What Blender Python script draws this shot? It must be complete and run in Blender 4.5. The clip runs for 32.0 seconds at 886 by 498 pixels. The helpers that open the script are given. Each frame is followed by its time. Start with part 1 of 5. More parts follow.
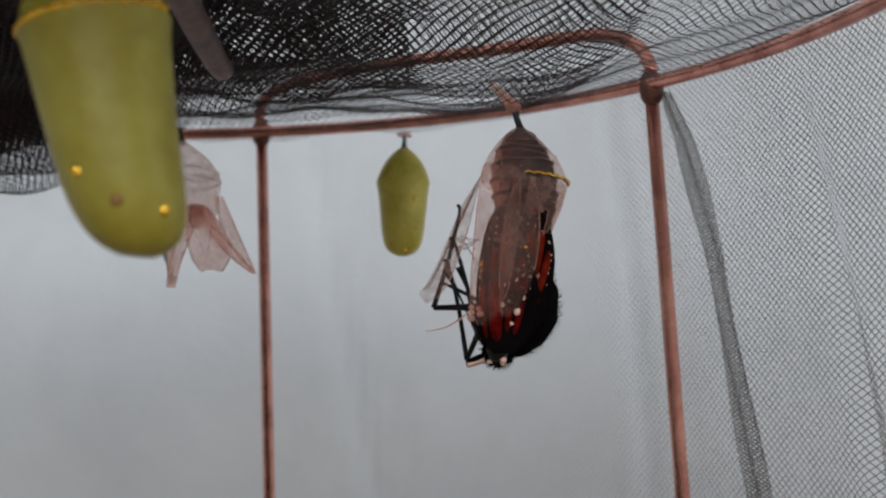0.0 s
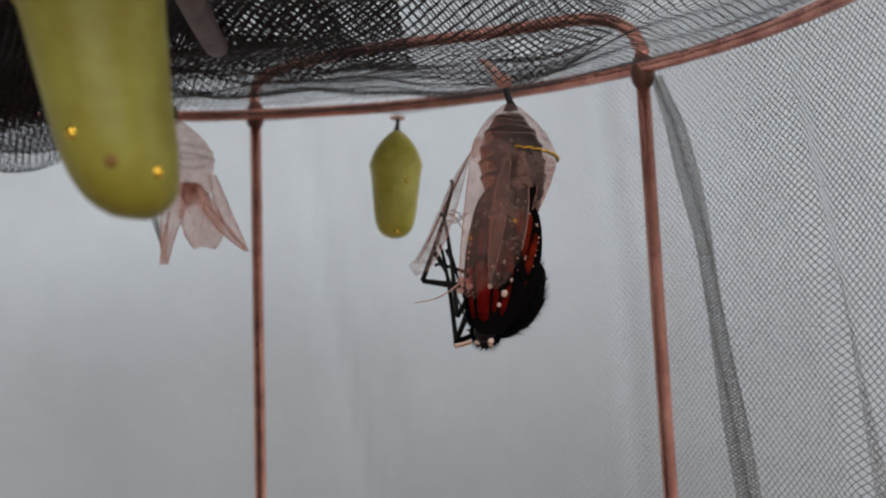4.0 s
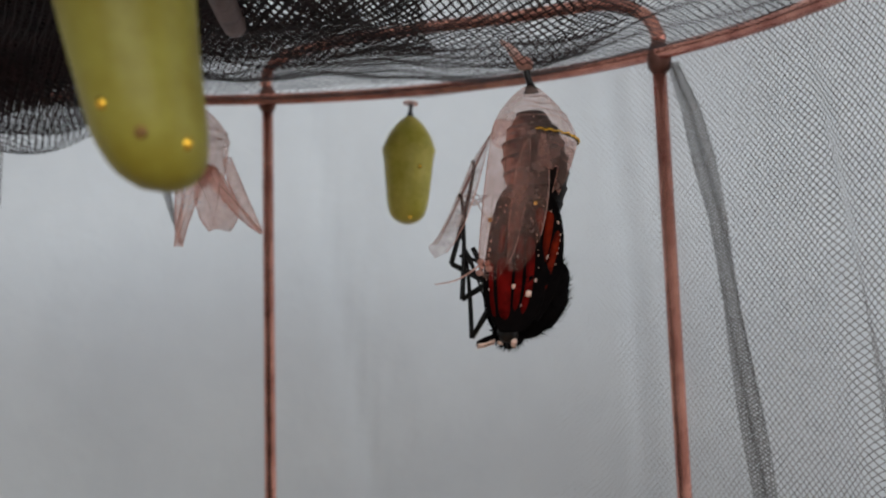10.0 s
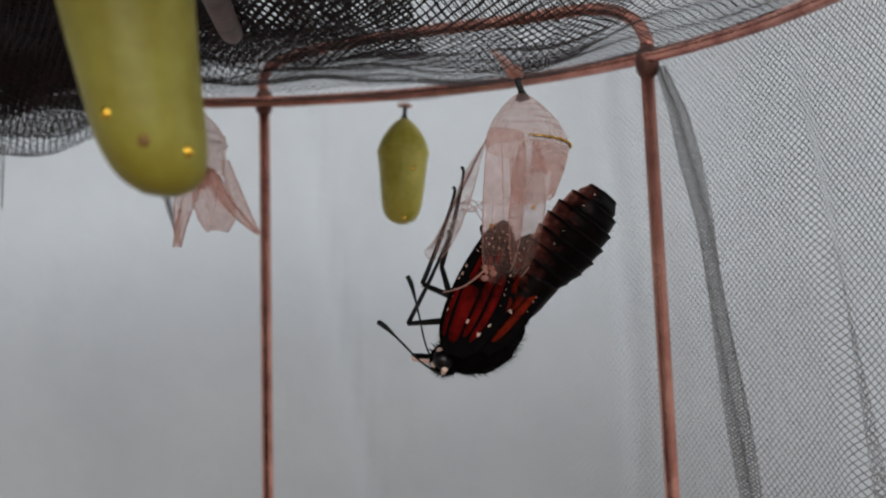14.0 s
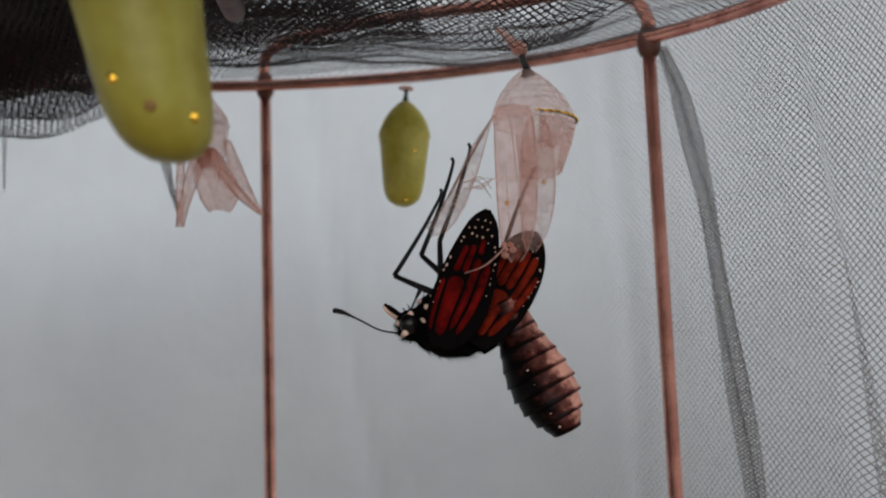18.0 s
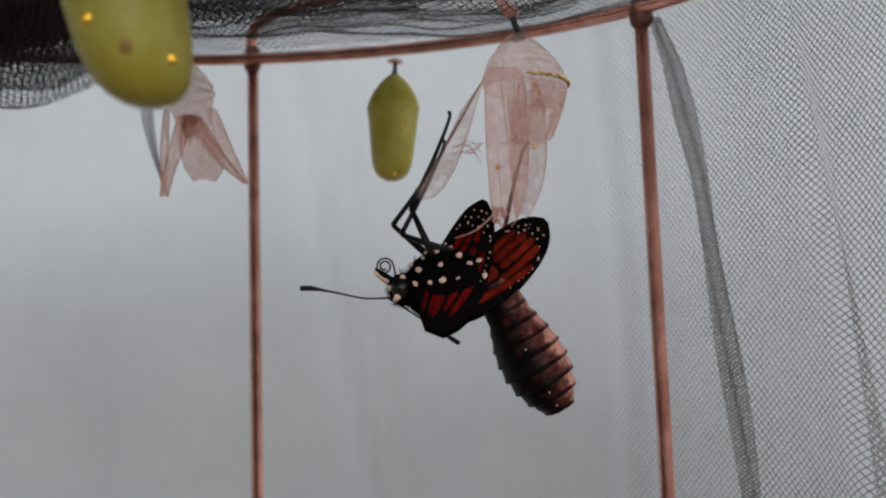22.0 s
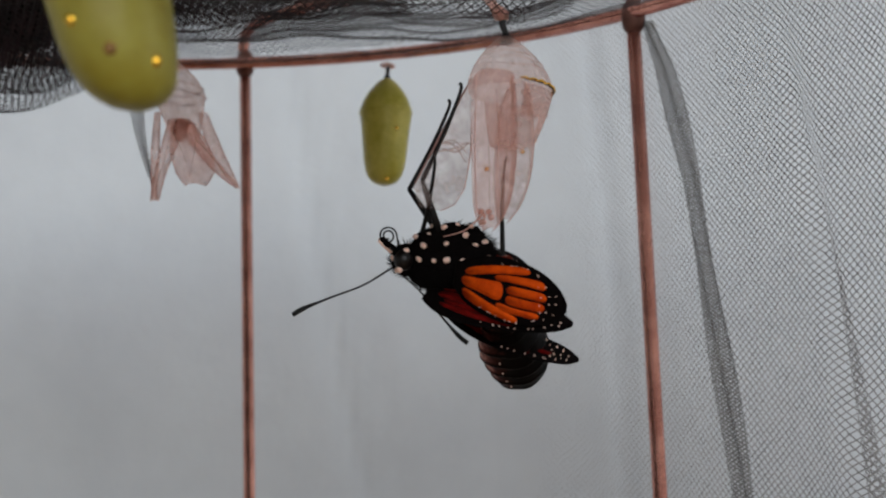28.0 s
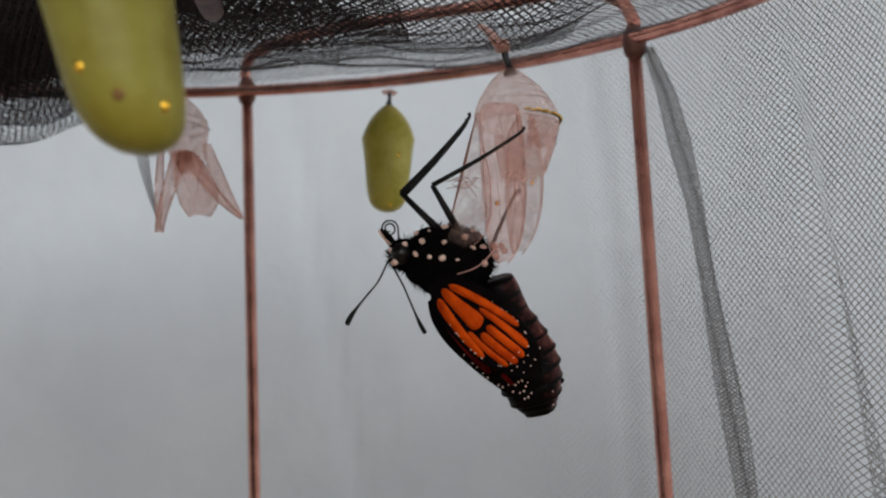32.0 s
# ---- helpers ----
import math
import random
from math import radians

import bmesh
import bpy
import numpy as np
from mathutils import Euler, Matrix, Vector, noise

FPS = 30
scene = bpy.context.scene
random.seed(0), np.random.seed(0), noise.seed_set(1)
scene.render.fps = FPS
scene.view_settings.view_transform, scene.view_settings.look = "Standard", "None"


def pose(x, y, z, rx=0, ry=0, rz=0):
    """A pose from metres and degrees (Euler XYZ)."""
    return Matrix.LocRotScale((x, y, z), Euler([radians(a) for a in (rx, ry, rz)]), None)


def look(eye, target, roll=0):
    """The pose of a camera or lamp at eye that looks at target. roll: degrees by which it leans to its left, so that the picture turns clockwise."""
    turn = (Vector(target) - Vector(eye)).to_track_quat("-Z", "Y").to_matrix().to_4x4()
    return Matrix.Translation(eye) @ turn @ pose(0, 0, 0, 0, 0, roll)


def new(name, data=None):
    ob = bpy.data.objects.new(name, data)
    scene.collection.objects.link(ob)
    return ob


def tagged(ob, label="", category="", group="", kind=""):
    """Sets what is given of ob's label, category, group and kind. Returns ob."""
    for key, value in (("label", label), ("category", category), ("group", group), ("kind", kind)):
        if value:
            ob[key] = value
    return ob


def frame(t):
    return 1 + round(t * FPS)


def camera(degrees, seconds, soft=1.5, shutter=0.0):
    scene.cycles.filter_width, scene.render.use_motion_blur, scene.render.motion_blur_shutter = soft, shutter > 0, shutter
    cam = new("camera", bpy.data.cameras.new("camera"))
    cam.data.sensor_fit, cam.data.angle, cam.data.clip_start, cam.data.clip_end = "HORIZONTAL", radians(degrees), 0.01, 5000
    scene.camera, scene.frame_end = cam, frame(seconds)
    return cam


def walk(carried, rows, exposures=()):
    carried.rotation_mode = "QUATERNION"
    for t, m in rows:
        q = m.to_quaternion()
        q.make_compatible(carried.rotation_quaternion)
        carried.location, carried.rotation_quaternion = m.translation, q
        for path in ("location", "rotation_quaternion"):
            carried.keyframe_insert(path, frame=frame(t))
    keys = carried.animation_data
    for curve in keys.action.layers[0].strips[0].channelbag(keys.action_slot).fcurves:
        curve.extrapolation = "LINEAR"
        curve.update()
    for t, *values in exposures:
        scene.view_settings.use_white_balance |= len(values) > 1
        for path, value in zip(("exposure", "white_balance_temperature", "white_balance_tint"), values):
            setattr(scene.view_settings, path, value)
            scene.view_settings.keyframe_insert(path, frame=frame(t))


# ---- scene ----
cam = camera(40.12, 32.0, soft=2.2)
# seconds, eye in metres, yaw, pitch and roll in degrees
ROWS = [
    (0, 0.00000, 0.00000, 1.10000, 1.184, 10.074, -0.385),
    (0.5, 0.00080, 0.00069, 1.09934, 1.231, 9.995, -0.318),
    (1, 0.00017, 0.00070, 1.09913, 1.199, 9.928, 0.051),
    (1.5, -0.00011, 0.00013, 1.09920, 1.093, 9.886, 0.270),
    (2, -0.00066, 0.00227, 1.09895, 1.220, 9.785, 0.179),
    (2.5, -0.00100, 0.00023, 1.09902, 1.022, 9.844, 0.255),
    (3, -0.00021, -0.00114, 1.09878, 0.977, 9.863, 0.063),
    (3.5, 0.00054, -0.00174, 1.09805, 0.891, 9.806, -0.037),
    (4, 0.00043, -0.00128, 1.09779, 0.893, 9.715, 0.044),
    (4.5, 0.00018, -0.00027, 1.09723, 0.898, 9.514, 0.223),
    (5, -0.00007, 0.00074, 1.09667, 0.903, 9.314, 0.402),
    (5.5, -0.00018, 0.00120, 1.09641, 0.905, 9.223, 0.483),
    (6, 0.00076, 0.00179, 1.09617, 0.745, 9.362, 0.490),
    (6.5, 0.00075, 0.00129, 1.09633, 0.810, 9.361, 0.401),
    (7, 0.00120, 0.00145, 1.09625, 0.808, 9.356, 0.290),
    (7.5, -0.00030, -0.00034, 1.09705, 0.857, 9.381, 0.361),
    (8, 0.00010, 0.00007, 1.09654, 0.965, 9.414, 0.186),
    (8.5, 0.00075, 0.00088, 1.09609, 0.904, 9.385, 0.303),
    (9, -0.00045, 0.00141, 1.09587, 0.940, 9.304, 0.450),
    (9.5, -0.00102, 0.00151, 1.09599, 1.000, 9.288, 0.650),
    (10, -0.00146, -0.00050, 1.09679, 1.024, 9.321, 0.558),
    (10.5, -0.00161, -0.00263, 1.09655, 0.978, 9.343, 0.790),
    (11, -0.00099, -0.00187, 1.09628, 0.862, 9.362, 0.754),
    (11.5, 0.00008, -0.00161, 1.09575, 0.746, 9.350, 0.607),
    (12, -0.00017, -0.00257, 1.09563, 0.805, 9.265, 0.466),
    (12.5, 0.00021, -0.00231, 1.09578, 0.806, 9.170, 0.409),
    (13, -0.00059, -0.00429, 1.09640, 0.825, 9.249, 0.368),
    (13.5, -0.00064, -0.00523, 1.09633, 0.869, 9.302, 0.500),
    (14, -0.00068, -0.00501, 1.09625, 0.888, 9.265, 0.437),
    (14.5, -0.00077, -0.00451, 1.09608, 0.931, 9.185, 0.297),
    (15, -0.00086, -0.00402, 1.09592, 0.974, 9.105, 0.158),
    (15.5, -0.00090, -0.00380, 1.09584, 0.993, 9.068, 0.095),
    (16, -0.00062, -0.00406, 1.09481, 0.945, 8.945, 0.302),
    (16.5, -0.00028, -0.00358, 1.09424, 0.943, 8.952, 0.192),
    (17, 0.00035, -0.00354, 1.09352, 0.927, 8.905, 0.043),
    (17.5, 0.00005, -0.00280, 1.09358, 0.846, 8.851, 0.232),
    (18, -0.00113, -0.00493, 1.09430, 0.852, 8.895, 0.316),
    (18.5, -0.00009, -0.00443, 1.09367, 0.797, 8.894, 0.162),
    (19, -0.00110, -0.00399, 1.09347, 0.869, 8.822, 0.024),
    (19.5, -0.00041, -0.00432, 1.09329, 0.867, 8.824, 0.029),
    (20, -0.00054, -0.00426, 1.09285, 0.919, 8.822, 0.008),
    (20.5, -0.00126, -0.00267, 1.09314, 0.906, 8.706, -0.055),
    (21, -0.00188, -0.00177, 1.09226, 0.850, 8.471, 0.082),
    (21.5, -0.00113, -0.00172, 1.09209, 0.455, 8.358, 0.226),
    (22, -0.00090, -0.00178, 1.09195, 0.388, 8.384, 0.391),
    (22.5, -0.00046, -0.00128, 1.09131, 0.326, 8.331, 0.331),
    (23, -0.00039, -0.00091, 1.09127, 0.354, 8.287, 0.225),
    (23.5, -0.00043, -0.00220, 1.09219, 0.368, 8.423, 0.087),
    (24, -0.00128, -0.00519, 1.09258, 0.535, 8.770, 0.088),
    (24.5, -0.00032, -0.00441, 1.09231, 0.454, 8.814, 0.234),
    (25, 0.00013, -0.00173, 1.09174, 0.294, 8.662, 0.270),
    (25.5, -0.00063, -0.00216, 1.09181, 0.382, 8.696, 0.430),
    (26, -0.00063, -0.00206, 1.09180, 0.365, 8.686, 0.416),
    (26.5, -0.00063, -0.00183, 1.09177, 0.329, 8.663, 0.385),
    (27, -0.00062, -0.00159, 1.09175, 0.293, 8.640, 0.354),
    (27.5, -0.00062, -0.00149, 1.09174, 0.276, 8.630, 0.340),
    (28, -0.00026, -0.00120, 1.09193, 0.193, 8.626, 0.374),
    (28.5, 0.00058, -0.00188, 1.09276, 0.019, 8.926, -0.091),
    (29, -0.00063, -0.00142, 1.09299, 0.206, 9.299, -0.132),
    (29.5, -0.00085, -0.00149, 1.09253, 0.282, 9.274, 0.072),
    (30, 0.00004, -0.00078, 1.09186, 0.266, 9.036, -0.075),
    (30.5, 0.00006, -0.00034, 1.09175, 0.267, 8.960, 0.055),
    (31, 0.00022, -0.00040, 1.09232, 0.140, 8.982, -0.229),
    (31.5, -0.00016, -0.00048, 1.09293, 0.178, 9.262, -0.147),
    (32, -0.00084, -0.00155, 1.09347, 0.222, 9.477, -0.250),
]
walk(cam, [(t, pose(x, y, z, 90 + pitch, 0, yaw) @ pose(0, 0, 0, 0, 0, roll)) for t, x, y, z, yaw, pitch, roll in ROWS])
cam.data.dof.use_dof = True
cam.data.dof.focus_distance = 0.15
cam.data.dof.aperture_fstop = 44.0

# ---- world and light ----
world = bpy.data.worlds.new("world")
scene.world = world
world.use_nodes = True
sky = world.node_tree.nodes.new("ShaderNodeTexSky")
sky.sky_type, sky.sun_disc, sky.sun_elevation, sky.sun_rotation = "NISHITA", False, radians(35), radians(200)
world.node_tree.links.new(sky.outputs["Color"], world.node_tree.nodes["Background"].inputs["Color"])
world.node_tree.nodes["Background"].inputs["Strength"].default_value = 0.1


def window_light(name, m, width, height, watts, colour):
    """Daylight that comes in through a window's opening."""
    data = bpy.data.lights.new(name, "AREA")
    data.shape, data.size, data.size_y, data.energy, data.color = "RECTANGLE", width, height, watts, colour
    ob = new(name, data)
    ob.matrix_world = m
    return ob


window_light("window_light", look((0.1, -2.16, 1.72), (0.0, 0.6, 1.15)), 2.2, 1.2, 33, (0.93, 0.97, 1.0))
window_light("side_window_light", look((1.66, -0.15, 1.72), (0.0, 0.2, 1.0)), 0.9, 1.1, 5, (0.95, 0.98, 1.0))
scene.view_settings.exposure = 0.0

# ---- materials ----
MATS = {}


def mat(name, colour, rough=0.6, metal=0.0, second=None, scale=400.0, amount=0.35, bump=0.0, bump_scale=None, alpha=None, coat=0.0,
        translucent=0.0, spec=0.5, tint=None):
    """A node material: two scales of noise between two colours, with fine relief."""
    if name in MATS:
        return MATS[name]
    m = MATS[name] = bpy.data.materials.new(name)
    m.use_nodes = True
    n, l = m.node_tree.nodes, m.node_tree.links
    b = n["Principled BSDF"]
    b.inputs["Roughness"].default_value, b.inputs["Metallic"].default_value = rough, metal
    b.inputs["Coat Weight"].default_value = coat
    b.inputs["Specular IOR Level"].default_value = spec
    co = n.new("ShaderNodeTexCoord")
    big, small = n.new("ShaderNodeTexNoise"), n.new("ShaderNodeTexNoise")
    big.inputs["Scale"].default_value, small.inputs["Scale"].default_value = scale, scale * 6
    big.inputs["Detail"].default_value, small.inputs["Detail"].default_value = 4, 3
    mix = n.new("ShaderNodeMath")
    mix.operation = "MULTIPLY_ADD"
    mix.inputs[1].default_value = 0.35
    for t in (big, small):
        l.new(co.outputs["Object"], t.inputs["Vector"])
    l.new(small.outputs["Fac"], mix.inputs[0])
    l.new(big.outputs["Fac"], mix.inputs[2])
    ramp = n.new("ShaderNodeValToRGB")
    second = second or tuple(c * (1 - amount) for c in colour)
    ramp.color_ramp.elements[0].position, ramp.color_ramp.elements[1].position = 0.45, 0.85
    ramp.color_ramp.elements[0].color, ramp.color_ramp.elements[1].color = (*second, 1), (*colour, 1)
    l.new(mix.outputs[0], ramp.inputs["Fac"])
    l.new(ramp.outputs["Color"], b.inputs["Base Color"])
    if bump:
        bn = n.new("ShaderNodeBump")
        bn.inputs["Strength"].default_value, bn.inputs["Distance"].default_value = bump, 0.2 / (bump_scale or scale)
        if bump_scale:
            t = n.new("ShaderNodeTexNoise")
            t.inputs["Scale"].default_value = bump_scale
            l.new(co.outputs["Object"], t.inputs["Vector"])
            l.new(t.outputs["Fac"], bn.inputs["Height"])
        else:
            l.new(mix.outputs[0], bn.inputs["Height"])
        l.new(bn.outputs["Normal"], b.inputs["Normal"])
    out = n["Material Output"]
    last = b.outputs[0]
    if translucent:
        tr, ms = n.new("ShaderNodeBsdfTranslucent"), n.new("ShaderNodeMixShader")
        l.new(ramp.outputs["Color"], tr.inputs["Color"])
        ms.inputs[0].default_value = translucent
        l.new(last, ms.inputs[1])
        l.new(tr.outputs[0], ms.inputs[2])
        last = ms.outputs[0]
    if alpha:
        low, high = alpha
        tp, ms, rm = n.new("ShaderNodeBsdfTransparent"), n.new("ShaderNodeMixShader"), n.new("ShaderNodeMapRange")
        tp.inputs["Color"].default_value = (*(tint or (1, 1, 1)), 1)
        rm.inputs["From Min"].default_value, rm.inputs["From Max"].default_value = 0.45, 0.85
        rm.inputs["To Min"].default_value, rm.inputs["To Max"].default_value = low, high
        l.new(mix.outputs[0], rm.inputs["Value"])
        l.new(rm.outputs["Result"], ms.inputs[0])
        l.new(tp.outputs[0], ms.inputs[1])
        l.new(last, ms.inputs[2])
        last = ms.outputs[0]
    l.new(last, out.inputs["Surface"])
    return m


WALL = mat("backdrop_cloth", (0.592, 0.624, 0.662), 0.92, second=(0.534, 0.564, 0.603), scale=14, bump=0.25, bump_scale=220)
PLASTER = mat("plaster", (0.78, 0.77, 0.75), 0.9, scale=5, amount=0.1, bump=0.1)
WOOD = mat("table_wood", (0.34, 0.22, 0.13), 0.45, scale=14, amount=0.4, bump=0.1)
COPPER = mat("copper_wire", (0.84, 0.40, 0.315), 0.24, 0.85, second=(0.43, 0.165, 0.13), scale=160, bump=0.45, bump_scale=900)
SOLDER = mat("solder", (0.16, 0.07, 0.055), 0.5, 0.6, scale=500, bump=0.5)
# copper wire with some dust, its shade darkened into the colour
COPPER_SHADED = mat("copper_wire_shaded", (0.15, 0.085, 0.07), 0.6, 0.3, second=(0.08, 0.045, 0.04), scale=200, bump=0.3)
NET = mat("black_net", (0.032, 0.014, 0.016), 0.6, second=(0.006, 0.005, 0.005), scale=300, spec=0.12)
GREYNET = mat("grey_net", (0.24, 0.236, 0.240), 0.6, second=(0.17, 0.166, 0.168), scale=300, spec=0.2)
SIDENET = mat("pale_grey_net", (0.32, 0.31, 0.312), 0.6, second=(0.19, 0.182, 0.185), scale=300, spec=0.3)
BLACKOUT = mat("blackout_sheet", (0.006, 0.005, 0.006), 0.9, scale=600, bump=0.5, spec=0.02)
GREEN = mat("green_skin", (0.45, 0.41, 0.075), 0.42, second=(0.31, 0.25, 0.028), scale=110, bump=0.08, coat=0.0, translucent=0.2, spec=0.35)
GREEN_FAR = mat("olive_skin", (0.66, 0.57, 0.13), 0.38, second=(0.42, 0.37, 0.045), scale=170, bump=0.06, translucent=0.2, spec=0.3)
GOLD = mat("gold_fleck", (1.0, 0.58, 0.06), 0.22, 0.85, scale=900, amount=0.3)
BROWNDOT = mat("brown_fleck", (0.30, 0.15, 0.03), 0.5, scale=900)
STALK = mat("black_stalk", (0.012, 0.009, 0.009), 0.35, scale=900, bump=0.3)
SILK = mat("pink_silk", (0.92, 0.60, 0.51), 0.6, second=(0.90, 0.52, 0.43), scale=900, bump=0.5, alpha=(0.35, 0.85), translucent=0.65, spec=0.2)
SHELL = mat("clear_shell", (0.96, 0.74, 0.68), 0.2, second=(0.95, 0.84, 0.80), scale=190, bump=0.2, bump_scale=600, alpha=(0.08, 0.38), translucent=0.90, spec=0.5, tint=(1.0, 0.915, 0.89))
CASESKIN = mat("case_skin", (0.96, 0.76, 0.71), 0.2, second=(0.95, 0.85, 0.82), scale=170, bump=0.25, bump_scale=500, alpha=(0.04, 0.32), translucent=0.92, spec=0.5, tint=(1.0, 0.91, 0.885))
EDGE = mat("case_edge", (0.90, 0.66, 0.60), 0.4, second=(0.78, 0.50, 0.44), scale=900, alpha=(0.3, 0.8), translucent=0.5, spec=0.3)
FLAP = mat("thin_shell", (0.96, 0.79, 0.73), 0.22, second=(0.95, 0.82, 0.78), scale=210, bump=0.2, bump_scale=600, alpha=(0.05, 0.36), translucent=0.955, spec=0.45, tint=(0.992, 0.96, 0.95))
OLDSHELL = mat("dry_shell", (0.98, 0.78, 0.72), 0.35, second=(0.96, 0.66, 0.58), scale=160, bump=0.15, bump_scale=600, alpha=(0.22, 0.52), translucent=0.90, spec=0.4, tint=(0.995, 0.95, 0.935))
RIDGE = mat("shell_ridge", (0.38, 0.20, 0.17), 0.5, scale=900)
STAIN = mat("rust_stain", (0.88, 0.50, 0.36), 0.6, second=(0.78, 0.42, 0.30), scale=900, alpha=(0.02, 0.35), translucent=0.6, spec=0.2)
FUR = mat("black_fur", (0.004, 0.003, 0.003), 0.85, scale=1500, bump=0.8, spec=0.03)
LEG = mat("black_leg", (0.003, 0.0025, 0.0025), 0.5, scale=1500, bump=0.3, spec=0.25)
SPOT = mat("white_spot", (0.92, 0.68, 0.58), 0.6, second=(0.82, 0.52, 0.42), scale=900, spec=0.2)
WING = mat("wing_black", (0.004, 0.0025, 0.0025), 0.75, second=(0.002, 0.0012, 0.0012), scale=700, bump=0.5, bump_scale=2500, spec=0.04)
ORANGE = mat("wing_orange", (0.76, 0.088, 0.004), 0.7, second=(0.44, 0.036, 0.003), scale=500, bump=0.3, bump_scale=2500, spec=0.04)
# the hindwing orange again, darkened as when lit from behind
SHADED_ORANGE = mat("wing_orange_shaded", (0.19, 0.015, 0.004), 0.7, second=(0.035, 0.003, 0.002), scale=450, bump=0.3, bump_scale=2500, spec=0.04)
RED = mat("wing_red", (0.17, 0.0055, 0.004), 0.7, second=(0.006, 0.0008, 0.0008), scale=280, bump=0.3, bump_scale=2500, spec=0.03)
ABDOMEN = mat("abdomen_skin", (0.075, 0.028, 0.022), 0.42, second=(0.012, 0.005, 0.004), scale=300, bump=0.35, bump_scale=1600, spec=0.07)
EYE = mat("eye_black", (0.006, 0.004, 0.004), 0.3, scale=1500, spec=0.3)



def belly_skin():
    """Abdomen skin: its x runs from the black back to the pinkish belly, mottled between."""
    n, l = ABDOMEN.node_tree.nodes, ABDOMEN.node_tree.links
    b = n["Principled BSDF"]
    co, sep, blotch, add, ramp = (n.new("ShaderNode" + k) for k in ("TexCoord", "SeparateXYZ", "TexNoise", "Math", "ValToRGB"))
    blotch.inputs["Scale"].default_value, blotch.inputs["Detail"].default_value, blotch.inputs["Roughness"].default_value = 620, 6, 0.65
    l.new(co.outputs["Object"], sep.inputs[0])
    l.new(co.outputs["Object"], blotch.inputs["Vector"])
    wide = n.new("ShaderNodeMapRange")
    wide.inputs["From Min"].default_value, wide.inputs["From Max"].default_value = -0.0026, 0.0032
    l.new(sep.outputs["X"], wide.inputs["Value"])
    wide.inputs["To Max"].default_value = 0.75
    add.operation = "MULTIPLY_ADD"
    add.inputs[1].default_value = 1.0
    l.new(blotch.outputs["Fac"], add.inputs[0])
    # dark hair along the lower lip of every ring
    step, part_of, lip, less = (n.new("ShaderNode" + k) for k in ("Math", "Math", "MapRange", "Math"))
    step.operation, step.inputs[1].default_value, step.inputs[2].default_value = "MULTIPLY_ADD", 1 / 0.00195, 2.2308
    part_of.operation = "FRACT"
    lip.inputs["From Min"].default_value, lip.inputs["From Max"].default_value = 0.06, 0.30
    lip.inputs["To Min"].default_value, lip.inputs["To Max"].default_value = -0.34, 0.0
    less.operation = "ADD"
    l.new(sep.outputs["Z"], step.inputs[0])
    l.new(step.outputs[0], part_of.inputs[0])
    l.new(part_of.outputs[0], lip.inputs["Value"])
    l.new(wide.outputs["Result"], less.inputs[0])
    l.new(lip.outputs["Result"], less.inputs[1])
    l.new(less.outputs[0], add.inputs[2])
    stops = ((0.60, (0.002, 0.001, 0.001)), (0.80, (0.040, 0.010, 0.008)), (0.96, (0.11, 0.034, 0.026)), (1.06, (0.30, 0.125, 0.095)), (1.22, (0.60, 0.30, 0.23)))
    half = n.new("ShaderNodeMath")
    half.operation, half.inputs[1].default_value = "MULTIPLY", 0.7
    l.new(add.outputs[0], half.inputs[0])
    e = ramp.color_ramp.elements
    e[0].position, e[0].color = stops[0][0] * 0.7, (*stops[0][1], 1)
    e[1].position, e[1].color = stops[-1][0] * 0.7, (*stops[-1][1], 1)
    for at, c in stops[1:-1]:
        e.new(at * 0.7).color = (*c, 1)
    l.new(half.outputs[0], ramp.inputs["Fac"])
    l.new(ramp.outputs["Color"], b.inputs["Base Color"])


belly_skin()

# ---- building blocks ----


def mesh_of(bm, name, material, smooth=True):
    me = bpy.data.meshes.new(name)
    bm.to_mesh(me)
    bm.free()
    me.materials.append(material)
    if smooth:
        me.shade_smooth()
    return me


def part(name, bm, material, parent=None, label="", smooth=True):
    """Links a bmesh as one mesh object, under a thing or a part."""
    ob = new(name, mesh_of(bm, name, material, smooth))
    if parent:
        ob.parent = parent
    if label:
        tagged(ob, label)
    return ob


def empty(name, m=None):
    ob = new(name)
    ob.empty_display_size = 0.005
    if m:
        ob.matrix_world = m
    return ob


def box(bm, x0, x1, y0, y1, z0, z1):
    v = [bm.verts.new((x, y, z)) for x in (x0, x1) for y in (y0, y1) for z in (z0, z1)]
    for f in ((0, 1, 3, 2), (4, 6, 7, 5), (0, 4, 5, 1), (2, 3, 7, 6), (0, 2, 6, 4), (1, 5, 7, 3)):
        bm.faces.new([v[i] for i in f])
    return bm


def block(*b):
    return box(bmesh.new(), *b)


def glide(points, steps):
    """A smooth line through the points."""
    p = [Vector(q) for q in points]
    out = []
    for i in range(len(p) - 1):
        a, b, c, d = p[max(i - 1, 0)], p[i], p[i + 1], p[min(i + 2, len(p) - 1)]
        for k in range(steps):
            t = k / steps
            out.append(0.5 * ((2 * b) + (c - a) * t + (2 * a - 5 * b + 4 * c - d) * t * t + (3 * b - a - 3 * c + d) * t ** 3))
    out.append(p[-1])
    return out


